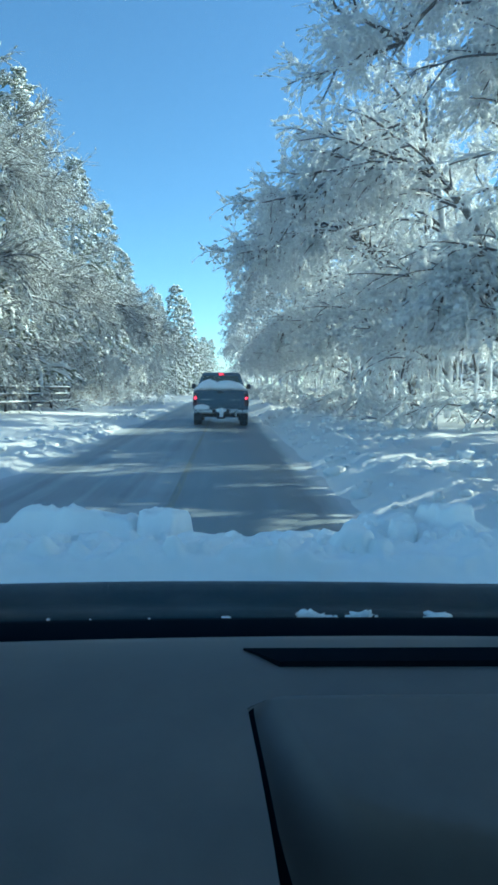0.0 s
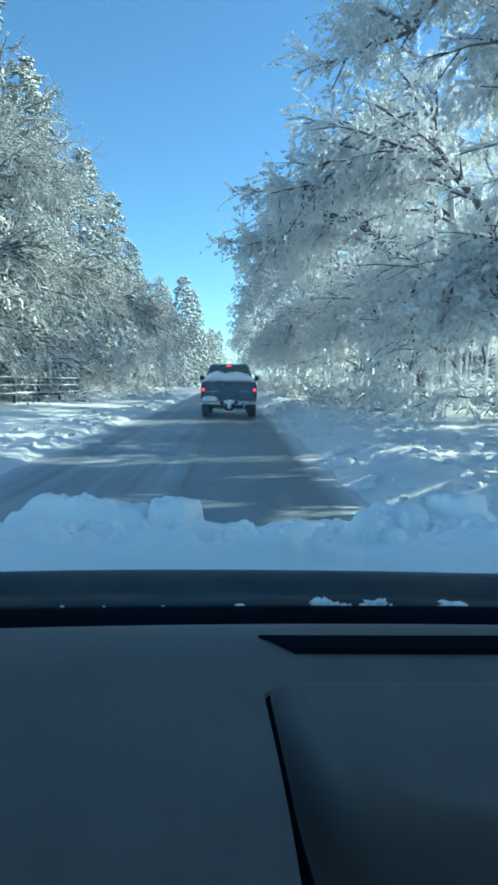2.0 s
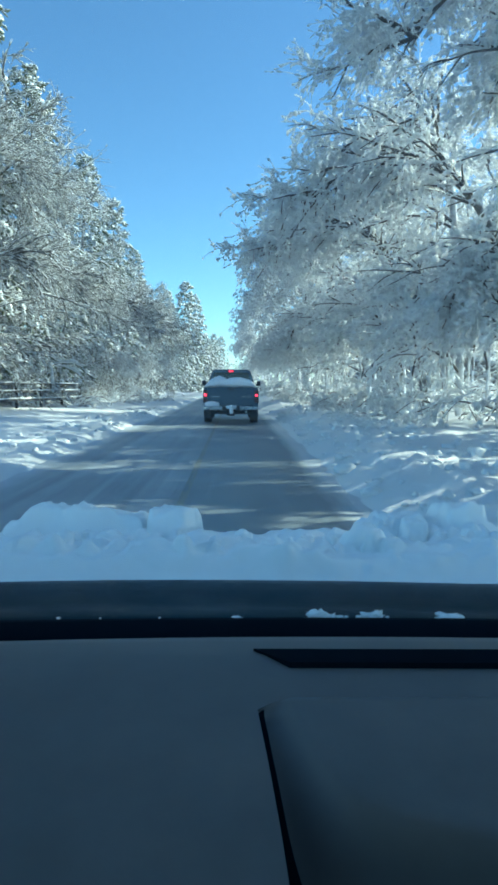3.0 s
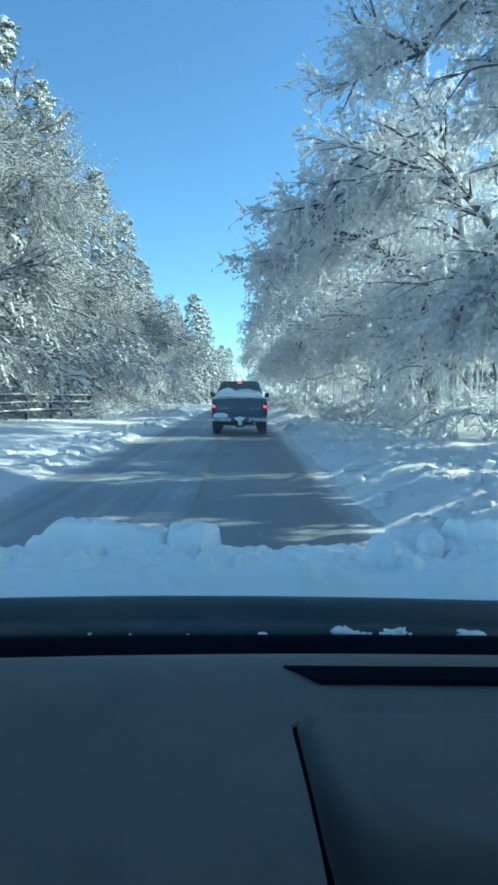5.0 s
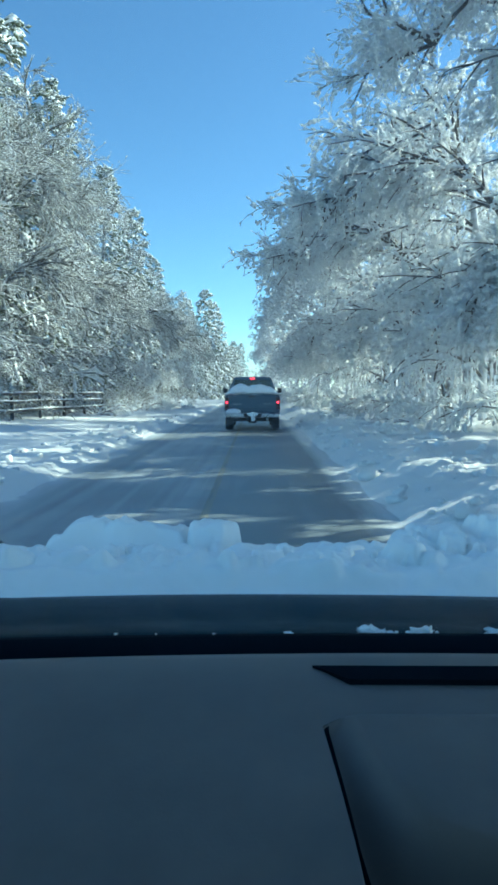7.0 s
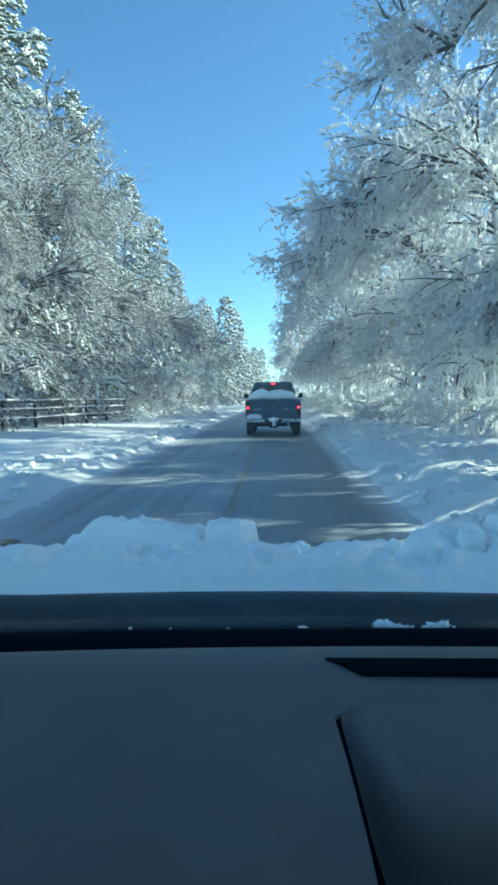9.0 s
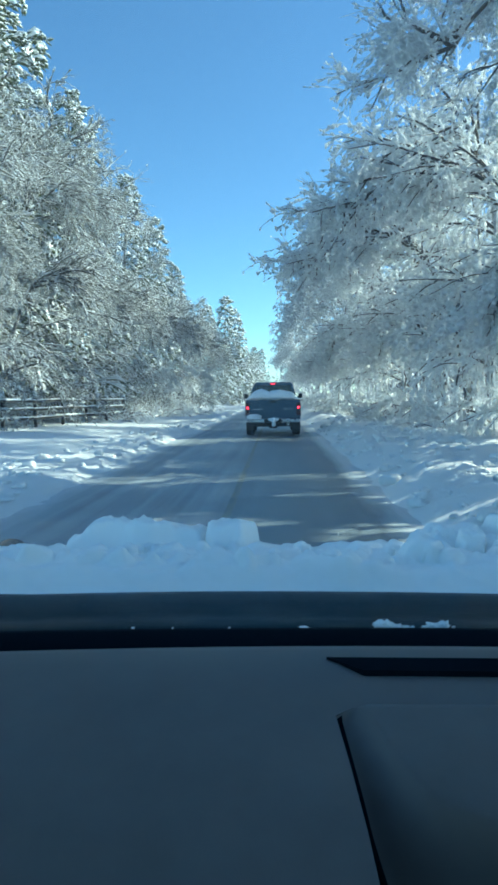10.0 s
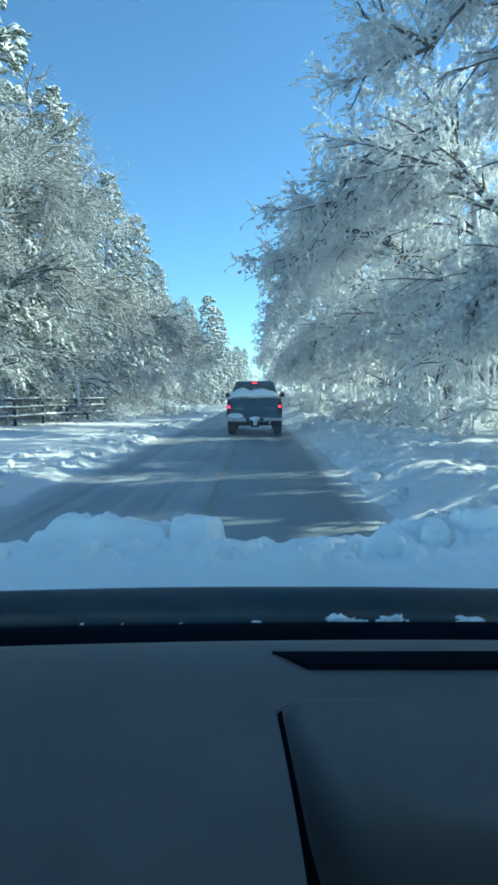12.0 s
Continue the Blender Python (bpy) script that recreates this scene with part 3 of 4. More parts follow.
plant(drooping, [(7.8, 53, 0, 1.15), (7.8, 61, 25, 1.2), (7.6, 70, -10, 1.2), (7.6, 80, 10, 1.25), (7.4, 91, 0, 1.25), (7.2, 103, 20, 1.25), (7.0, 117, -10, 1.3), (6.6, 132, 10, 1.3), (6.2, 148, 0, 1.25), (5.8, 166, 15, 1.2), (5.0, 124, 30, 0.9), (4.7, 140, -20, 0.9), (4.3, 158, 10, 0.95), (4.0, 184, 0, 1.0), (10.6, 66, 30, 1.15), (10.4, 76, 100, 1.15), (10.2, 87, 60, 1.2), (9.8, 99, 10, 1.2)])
screen = make_bowed("snowy_sapling", "low snow-bent sapling hanging towards the road", RT(27), 4.2, (-1.8, 0.2), 0.9, 14, 6, 3, 2, 2.6, 0.03, 1.2, 2.15, 0.06, 0.4, M_TWIGPALE, 7, 0.045, M_BARKPALE)
# the three copies with y below 17 are unseen, added to shade the bank
plant(screen, [(8.0, 19.6, 70, 1.1), (6.2, 46.0, 10, 1.35), (6.2, 51.5, -40, 1.4), (6.0, 58.0, 60, 1.4), (6.0, 65.0, 15, 1.45), (5.9, 73.0, -20, 1.45), (5.8, 82.0, 40, 1.5), (5.8, 93.0, 0, 1.5), (5.6, 106.0, 25, 1.5), (7.6, 18.4, 0, 1.0), (6.8, 22.0, 50, 1.05), (6.9, 26.5, -40, 1.1), (6.7, 31.5, 20, 1.1), (6.8, 36.5, -20, 1.1), (6.8, 42.0, 60, 1.15), (6.8, 48.0, 0, 1.2), (6.8, 55.0, 30, 1.25), (6.6, 64.0, -30, 1.3), (6.6, 74.0, 10, 1.3), (6.4, 86.0, 40, 1.3),
               (9.2, 21.0, 120, 1.2), (9.6, 26.0, 200, 1.2), (9.4, 31.5, 90, 1.25), (9.6, 37.5, 150, 1.25), (9.6, 44.0, 220, 1.25), (9.8, 52.0, 100, 1.3), (10.5, 60.0, 0, 1.3), (12.4, 24.0, 40, 1.3), (12.6, 30.0, 100, 1.3), (12.6, 37.0, 160, 1.3), (12.6, 46.0, 20, 1.4), (10.2, 12.0, 180, 0.95), (10.4, 16.2, 150, 0.95), (8.8, 10.0, 140, 0.95), (9.4, 18.4, 110, 1.25), (-8.8, 50.0, 168, 0.75), (-8.6, 58.0, 190, 0.85), (-8.2, 68.0, 175, 0.9), (15.5, 35.0, 10, 1.5), (15.6, 49.0, 170, 1.6), (19.5, 56.0, 250, 1.7)])
# all out of view, added to keep the sun off dashboard, bonnet and road
beside = make_tree("shade_tree", "unseen snow-coated tree added to shade the car and the road", RT(28), 12.0, (-0.25, 0.0), 15, 6, 4, 3, 4.6, 0.08, 1.1, 2.9, 0.16, 0.4, M_TWIGPALE)
plant(beside, [(9.6, 0.4, 150, 1.0), (11.6, 3.6, 80, 1.1), (10.6, 8.0, 60, 0.95), (11.5, 11.0, 250, 0.95), (11.5, -2.5, 70, 1.0), (12.9, 14.4, 40, 0.95), (11.4, 12.8, 190, 0.95), (13.5, 18.0, 100, 1.1)])
# the shaded side
pine = make_conifer("pine_tree", "tall green pine with snow on every bough", RT(31), 21.5, 4.8, 90, 8, 5, 1.55, 0.16)
plant(pine, [(-14.0, 37.0, 0, 1.2), (-16.0, 31.5, 120, 1.2), (-12.8, 44.5, 80, 0.95), (-12.6, 57, 160, 0.9), (-12.6, 70, 200, 0.9), (-17.2, 29.0, 250, 1.3), (-12.6, 90, 30, 0.85), (-14.4, 34.0, 300, 1.05)])
spruce = make_conifer("spruce_tree", "dark pointed spruce hung with snow", RT(32), 18.5, 4.4, 85, 6, 4, 2.45, 0.03)
plant(spruce, [(-8.6, 117, 0, 1.0), (-6.6, 124, 90, 0.94), (-10.8, 110, 200, 0.86), (-4.6, 152, 60, 0.62), (-7.2, 140, 150, 0.7), (-7.2, 103, 40, 0.5), (-12.6, 80, 220, 0.7), (-5.2, 134, 10, 0.55), (-4.6, 172, 110, 0.75), (-4.2, 195, 230, 0.8)])
leaning = make_tree("leaning_tree", "bare grey tree bowed towards the road, coated in snow", RT(33), 17.0, (0.22, -0.05), 34, 7, 7, 3, 5.0, 0.06, 0.7, 1.35, 0.16, 0.5, M_TWIGTAN)
plant(leaning, [(-14.1, 27.0, 0, 1.0), (-13.1, 35.5, 25, 0.98), (-14.3, 50, -20, 1.0), (-13.9, 63, 15, 0.95)])
bent = make_bowed("bent_sapling", "slender tree bent towards the road, its limbs lined with snow", RT(38), 7.0, (4.4, -0.4), 2.4, 22, 8, 5, 2, 3.8, 0.12, 0.8, 0.62, 0.11, 0.7, M_TWIGTAN, 2, 0.07)
plant(bent, [(-12.6, 31.0, 0, 1.0), (-12.4, 38.0, 15, 1.05), (-12.0, 46.0, -15, 1.05), (-11.8, 55.0, 5, 1.1), (-11.4, 66.0, -10, 1.1), (-11.0, 78.0, 10, 1.1)])
wispy = make_bowed("wispy_tree", "fine-twigged grey tree leaning over the fence, lined with snow", RT(40), 9.6, (3.0, -0.5), 0.6, 30, 9, 6, 2, 4.4, 0.05, 0.75, 0.62, 0.10, 0.55, M_TWIGDUST, 4, 0.042)
plant(wispy, [(-13.8, 24.0, 0, 1.0), (-14.0, 28.6, -25, 1.12), (-13.4, 33.0, 20, 1.15), (-13.2, 40.0, -8, 1.2), (-13.0, 26.0, 35, 0.75)])
thicket = make_tree("slender_tree", "slender grey tree in a snowy thicket by the road", RT(37), 15.0, (0.2, 0.0), 17, 6, 6, 4, 4.6, 0.05, 0.8, 2.0, 0.14, 0.4, M_TWIGTAN)
plant(thicket, [(-12.0, 76, 40, 0.95), (-11.6, 84, -25, 0.9), (-11.0, 97, 0, 0.85), (-10.4, 106, 30, 0.8)])
backing = make_tree("background_tree", "bare snow-coated tree deep in the wood", RT(34), 14.0, (0.0, 0.0), 16, 6, 5, 4, 4.8, 0.10, 0.8, 2.0, 0.16, 0.0, M_TWIGGREY)
plant(backing, [(-17.5, 32, 0, 1.1), (-15.4, 43, 140, 1.1), (-15.0, 34, 220, 1.1), (-17, 52, 50, 1.1), (-16, 78, 100, 1.1)])
bush = make_shrub("snowy_bush", "low brush bent down under thick snow", RT(35), 1.9, 12, 7, 6, 0.9, 1.35)
# the two bushes of size 2.0 are out of view, added for shade
plant(bush, [(-6.6, 53, 30, 1.15), (8.3, 7.5, 0, 2.0), (8.9, 10.5, 70, 2.0), (6.6, 26, 0, 1.0), (6.9, 31, 50, 1.1), (6.4, 36, 100, 0.9), (6.6, 42, 150, 1.0), (6.8, 48, 10, 1.1), (6.5, 56, 60, 1.1), (6.5, 64, 0, 1.1), (6.3, 74, 40, 1.2), (6.2, 86, 0, 1.2), (6.2, 100, 80, 1.2), (7.6, 20, 30, 1.0), (5.6, 24, 200, 0.95), (5.7, 28.5, 20, 1.05), (5.6, 33.5, 140, 1.1), (5.5, 39, 260, 1.15), (5.5, 45, 80, 1.25), (5.4, 52, 310, 1.3), (5.3, 60, 30, 1.35), (5.2, 69, 170, 1.4), (5.2, 79, 250, 1.45), (5.0, 91, 60, 1.5), (5.0, 106, 120, 1.6),
             (-12.2, 30, 20, 1.0), (-11.0, 50, 0, 1.0), (-10.6, 57, 60, 1.1), (-10.2, 64, 100, 1.1), (-9.8, 72, 20, 1.1)])
scrub = make_shrub("grey_scrub", "tangled bare scrub dusted with snow behind the fence", RT(39), 3.6, 16, 9, 7, 0.7, 0.75, "shrub", M_TWIGTAN)
plant(scrub, [(-14.6, 25, 10, 1.2), (-14.2, 29, 60, 1.2), (-14.0, 34, 110, 1.2), (-13.8, 39, 160, 1.2), (-13.6, 45, 30, 1.2), (-13.2, 52, 80, 1.2), (-12.8, 60, 130, 1.2), (-12.4, 68, 20, 1.2), (-13.2, 31.5, 90, 0.9), (-12.8, 36.5, 140, 0.9), (-12.4, 42, 190, 0.9), (-12.0, 48.5, 240, 0.9), (-11.8, 56, 300, 1.0), (-11.4, 63, 40, 1.0), (-11.0, 71, 100, 1.0), (-10.8, 80, 10, 1.0)])

brush = make_shrub("fallen_branches", "heap of fallen bare branches lined with snow by the fence", RT(36), 1.7, 26, 7, 3, 1.35, 1.0, "branches", None, 0.045)
plant(brush, [(-8.7, 37.8, 40, 1.15), (-7.8, 46.0, 0, 1.1)])


def make_distant_woods():
    """The wood that closes the road far off, too far to tell its trees apart."""
    r = RT(61)
    sets = []
    for k in range(150):
        y = r.uniform(180, 420) if k < 84 else r.uniform(60, 180)
        x = r.uniform(-70, 70) if k < 84 else 16 + 0.12 * (y - 60) + r.uniform(0, 26)
        if -5 < x + 1.5 < 5 and y < 330:
            x = -9 if x < -1.5 else 8
        top, n = r.uniform(10, 17), 110
        t = r.uniform(0.05, 1, n)
        a = r.uniform(0, 2 * math.pi, n)
        rad = 3.4 * np.sqrt(r.uniform(0, 1, n)) * (1.1 - 0.8 * t)
        s = np.stack([x + rad * np.cos(a), y + rad * np.sin(a), ground_at(x, y) + top * t], -1)
        w = np.stack([np.cos(a), np.sin(a), r.uniform(-0.6, 0.8, n)], -1)
        ln = grow(r, s, w, r.uniform(0.6, 1.8, n), 3, 0.3, 0.2)
        sets.append(tri_pairs(spindles(ln, r.uniform(0.15, 0.5, n))))
        stem = grow(r, np.array([[x, y, ground_at(x, y) - 0.5]]), np.array([[0, 0, 1.0]]), np.array([top]), 4, 0, 0.03)
        sets.append(tri_pairs(tubes(stem, taper(1, 4, 0.22, 0.05), 3)))
    tagged(new("distant_woods", mesh_of("distant_woods", *joined(sets), M_TWIGGREY)), "far snowy wood at the end of the road", "woods", kind="stuff")


make_distant_woods()


def make_ploughed_chunks():
    """Broken chunks of snow that the plough left along both banks."""
    r = RT(64)
    verts, faces = [], []
    for k in range(560):
        left = k % 7 < 2
        y = 6 + 30 * r.uniform(0, 1) ** 1.5
        x = ROAD_L - r.uniform(0.3, 2.4) if left else ROAD_R + r.uniform(0.3, 3.2)
        s = r.uniform(0.02, 0.07) if k % 8 else r.uniform(0.08, 0.13)
        bm = lump(r, s * r.uniform(0.8, 1.5), s, s * r.uniform(0.6, 1.0), 0.45, 2, 2.0)
        bm.verts.index_update()
        base, z = len(verts), ground_at(x, y)
        verts += [(v.co.x + x, v.co.y + y, v.co.z + z) for v in bm.verts]
        faces += [[v.index + base for v in f.verts] for f in bm.faces]
        bm.free()
    tagged(new("ploughed_snow_chunks", mesh_of("ploughed_snow_chunks", verts, faces, M_GROUND)), "broken chunks of ploughed snow along the road", "snow", kind="stuff")


make_ploughed_chunks()


# ---- fence ----
def make_fence():
    fence = thing("rail_fence", "dark weathered wooden rail fence capped with snow", "fence")
    x0, y0, n, gap = -11.6, 21.5, 8, 2.6
    def line(i):
        return x0 + 0.15 * i * gap, y0 + i * gap
    post_me = None
    for i in range(n):
        x, y = line(i)
        g = ground_at(x, y)
        if post_me is None:
            bm = block(0, 0, 0.6, 0.13, 0.13, 1.4, 0.012)
            ob = part("post", bm, M_FENCE, fence)
            post_me = ob.data
        else:
            ob = child("post", post_me, fence)
        ob.matrix_basis = pose(x, y, g, 0.5 * math.sin(i * 7), 0.8 * math.cos(i * 5), 3)
        cap = part("snow_cap", lump(RT(200 + i), 0.10, 0.10, 0.10, 0.2, 2), M_SNOW, fence, "white snow cap")
        cap.matrix_basis = pose(x, y, g + 1.29)
        if i == n - 1:
            break
        x2, y2 = line(i + 1)
        g2 = ground_at(x2, y2)
        for z in (0.40, 0.78, 1.14):
            a, b = Vector((x + 0.08, y, g + z)), Vector((x2 + 0.08, y2, g2 + z + 0.02 * math.sin(3 * i + 9 * z)))
            mid, ln = (a + b) / 2, (b - a).length
            rot = (b - a).to_track_quat("Y", "Z").to_matrix().to_4x4()
            rail = part("rail", block(0, 0, 0, 0.04, ln, 0.13, 0.006), M_FENCE, fence)
            rail.matrix_basis = Matrix.Translation(mid) @ rot
            bm = bmesh.new()
            rows = []
            for k in range(13):
                yy = -ln / 2 + ln * k / 12
                h = 0.018 + 0.03 * noise.noise(Vector((yy * 2, z * 9, i * 3.3))) + 0.01
                d = 0.045 + 0.03 * noise.noise(Vector((yy * 1.7, z * 5, i * 2.1)))
                rows.append([(-0.034, yy, d), (-0.045, yy, 0.05), (-0.032, yy, 0.065 + h), (0.032, yy, 0.065 + h), (0.045, yy, 0.05), (0.034, yy, d)])
            loft(rows, bm)
            cap = part("rail_snow", bm, M_SNOW, rail, "white snow lying on the rail", True)
    return fence


make_fence()


# ---- pickup truck ----
def wheel_mesh(r, w):
    bm = bmesh.new()
    prof = [(-w / 2, r * 0.62), (-w / 2, r * 0.93), (-w * 0.38, r), (w * 0.38, r), (w / 2, r * 0.93), (w / 2, r * 0.62)]
    n = 28
    rings = [[bm.verts.new((x, rr * math.cos(2 * math.pi * k / n), rr * math.sin(2 * math.pi * k / n))) for x, rr in prof] for k in range(n)]
    for k in range(n):
        a, b = rings[k], rings[(k + 1) % n]
        for j in range(len(prof)):
            bm.faces.new((a[j], a[(j + 1) % len(prof)], b[(j + 1) % len(prof)], b[j]))
    return bm


def disc_mesh(r, w):
    bm = bmesh.new()
    bmesh.ops.create_cone(bm, cap_ends=True, segments=24, radius1=r, radius2=r * 0.92, depth=w, matrix=Matrix.Rotation(radians(90), 4, "Y"))
    return bm


def make_truck(x, y):
    t = thing("pickup_truck", "dark blue pickup truck with snow heaped in its bed", "truck", at=pose(x, y, 0))
    # bed sides and tailgate; y = 0 at the rear
    for s in (-1, 1):
        prof = [(s * 0.86, 0.62), (s * 0.99, 0.60), (s * 1.015, 0.85), (s * 1.0, 1.10), (s * 0.985, 1.33), (s * 0.95, 1.37), (s * 0.86, 1.36)]
        rows = [[(px, yy, pz) for px, pz in prof] for yy in (0.06, 0.3, 1.2, 2.05)]
        part("bed_side", loft(rows), M_TRUCK, t, smooth=False)
        part("wheel_arch", block(s * 1.0, 0.95, 0.78, 0.07, 1.05, 0.10, 0.03), M_TRIM, t)
        lamp = part("tail_lamp", block(s * 0.93, 0.045, 0.99, 0.155, 0.07, 0.44, 0.02), M_LIGHTRED, t, "red tail lamp")
        part("brake_bulb", block(s * 0.925, 0.008, 1.04, 0.07, 0.02, 0.075, 0.008), M_BRAKE, lamp, "glowing red brake light")
        mirror = part("side_mirror", block(s * 1.12, 3.35, 1.47, 0.17, 0.10, 0.20, 0.04), M_TRIM, t)
        part("mirror_arm", block(s * 1.0, 3.38, 1.40, 0.14, 0.06, 0.07, 0.02), M_TRIM, mirror)
    gate = part("tailgate", block(0, 0.06, 1.0, 1.70, 0.08, 0.70, 0.02), M_TRUCK, t)
    part("tailgate_panel", block(0, 0.014, 1.01, 1.50, 0.02, 0.40, 0.008), M_TRUCK, gate)
    part("handle", block(0, 0.006, 1.25, 0.22, 0.03, 0.07, 0.01), M_TRIM, gate)
    for s in (-1, 1):
        part("badge", block(s * 0.55, 0.0, 0.98, 0.34, 0.012, 0.02), M_CHROME, gate)
    part("bed_floor", block(0, 1.05, 0.72, 1.72, 1.95, 0.06), M_TRIM, t)
    part("bumper", block(0, -0.06, 0.565, 1.98, 0.20, 0.13, 0.04), M_CHROME, t, "dull chrome rear bumper")
    part("bumper_step", block(0, -0.09, 0.57, 0.62, 0.18, 0.14, 0.02), M_TRIM, t)
    part("hitch", block(0, -0.17, 0.44, 0.10, 0.26, 0.10, 0.02), M_TRIM, t)
    part("bumper_plate", block(0, -0.185, 0.60, 0.30, 0.01, 0.14, 0.004), M_CHROME, t)
    part("axle", block(0, 0.95, 0.38, 1.6, 0.14, 0.14, 0.04), M_TRIM, t)
    part("differential", lump(RT(5), 0.17, 0.17, 0.24, 0.1, 2), M_TRIM, t).matrix_basis = pose(0, 0.95, 0.26)
    part("exhaust", block(0.55, 0.2, 0.42, 0.08, 0.5, 0.08, 0.03), M_CHROME, t)
    part("frame_rail", block(-0.45, 2.4, 0.52, 0.12, 4.8, 0.16), M_TRIM, t)
    part("frame_rail", block(0.45, 2.4, 0.52, 0.12, 4.8, 0.16), M_TRIM, t)
    # cab
    prof = [(-0.98, 0.6), (-1.0, 1.0), (-0.97, 1.30), (-0.75, 1.96), (-0.66, 2.02), (0.66, 2.02), (0.75, 1.96), (0.97, 1.30), (1.0, 1.0), (0.98, 0.6)]
    rows = []
    for yy, top, w in ((2.12, 0.965, 0.985), (2.2, 0.99, 1), (2.9, 1.0, 1), (3.55, 0.97, 1), (4.15, 0.70, 1)):
        rows.append([(px * w, yy, pz if pz < 1.31 else 1.30 + (pz - 1.30) * (top if yy < 4 else 0.02)) for px, pz in prof])
    part("cab", loft(rows), M_TRUCK, t)
    win = part("rear_window", loft([[(-0.80, 2.10, 1.40), (0.80, 2.10, 1.40), (0.67, 2.115, 1.89), (-0.67, 2.115, 1.89)],
                                    [(-0.80, 2.14, 1.40), (0.80, 2.14, 1.40), (0.67, 2.15, 1.89), (-0.67, 2.15, 1.89)]]), M_GLASSDARK, t)
    part("third_brake_lamp", block(0, 2.10, 1.935, 0.26, 0.04, 0.05, 0.01), M_LIGHTRED, t)
    for s in (-1, 1):
        part("third_brake_bulb", block(s * 0.045, 2.075, 1.935, 0.07, 0.015, 0.04, 0.005), M_BRAKE, t, "glowing red brake light")
    part("front_body", block(0, 4.75, 0.92, 1.98, 1.35, 0.72, 0.12, 3), M_TRUCK, t)
    tyre, rim = None, None
    for wx in (-0.86, 0.86):
        for wy in (0.95, 4.6):
            if tyre is None:
                w = part("tyre", wheel_mesh(0.40, 0.28), M_TYRE, t, smooth=True)
                tyre = w.data
                r = part("rim", disc_mesh(0.25, 0.20), M_CHROME, w)
                rim = r.data
            else:
                w = child("tyre", tyre, t)
                child("rim", rim, w)
            w.matrix_basis = pose(wx, wy, 0.40)
    for s in (-1, 1):
        part("mud_flap", block(s * 0.86, 0.45, 0.42, 0.28, 0.02, 0.42, 0.006), M_TYRE, t)
    # snow load
    r = RT(77)
    rows = []
    for j in range(26):
        yy = 0.02 + 2.05 * j / 25
        row = []
        for i in range(41):
            u = -1 + 2 * i / 40
            h = float(np.interp(u, [-1, -0.75, -0.4, -0.15, 0.3, 0.8, 1], [0.12, 0.29, 0.36, 0.27, 0.33, 0.22, 0.08])) + 0.05 * noise.noise(Vector((u * 3.0, yy * 1.8, 3))) + 0.035 * noise.noise(Vector((u * 8, yy * 6, 9)))
            h *= (1 - abs(u) ** 9) * min(1, 0.75 + 0.2 * j)
            row.append((u * 0.97, yy, 1.33 + 1.05 * h))
        if j == 0:
            # the heap hangs a little over the tailgate
            rows.append([(px, 0.005, 1.345 + 0.040 * noise.noise(Vector((px * 4, 1, 7)))) for px, _, _ in row])
            rows.append([(px, -0.012, 1.36 + 0.45 * (pz - 1.33)) for px, _, pz in row])
        rows.append(row)
    part("bed_snow", sheet(rows, 0.02), M_SNOW, t, "white snow heaped in the bed", True)
    a = part("bumper_snow", lump(RT(78), 0.27, 0.11, 0.11, 0.3, 3), M_SNOW, t, "white snow on the bumper", True)
    a.matrix_basis = pose(-0.68, -0.08, 0.64)
    a = part("bumper_snow", lump(RT(79), 0.20, 0.10, 0.08, 0.4, 3), M_SNOW, t, "white snow on the bumper", True)
    a.matrix_basis = pose(0.02, -0.12, 0.56)
    a = part("hitch_snow", lump(RT(80), 0.07, 0.12, 0.22, 0.2, 3), M_SNOW, t, "white snow on the hitch", True)
    a.matrix_basis = pose(0.02, -0.20, 0.38)
    return t


make_truck(-0.11, 24.9)


# ---- the car in which the camera rides ----
CAR_X = -0.08


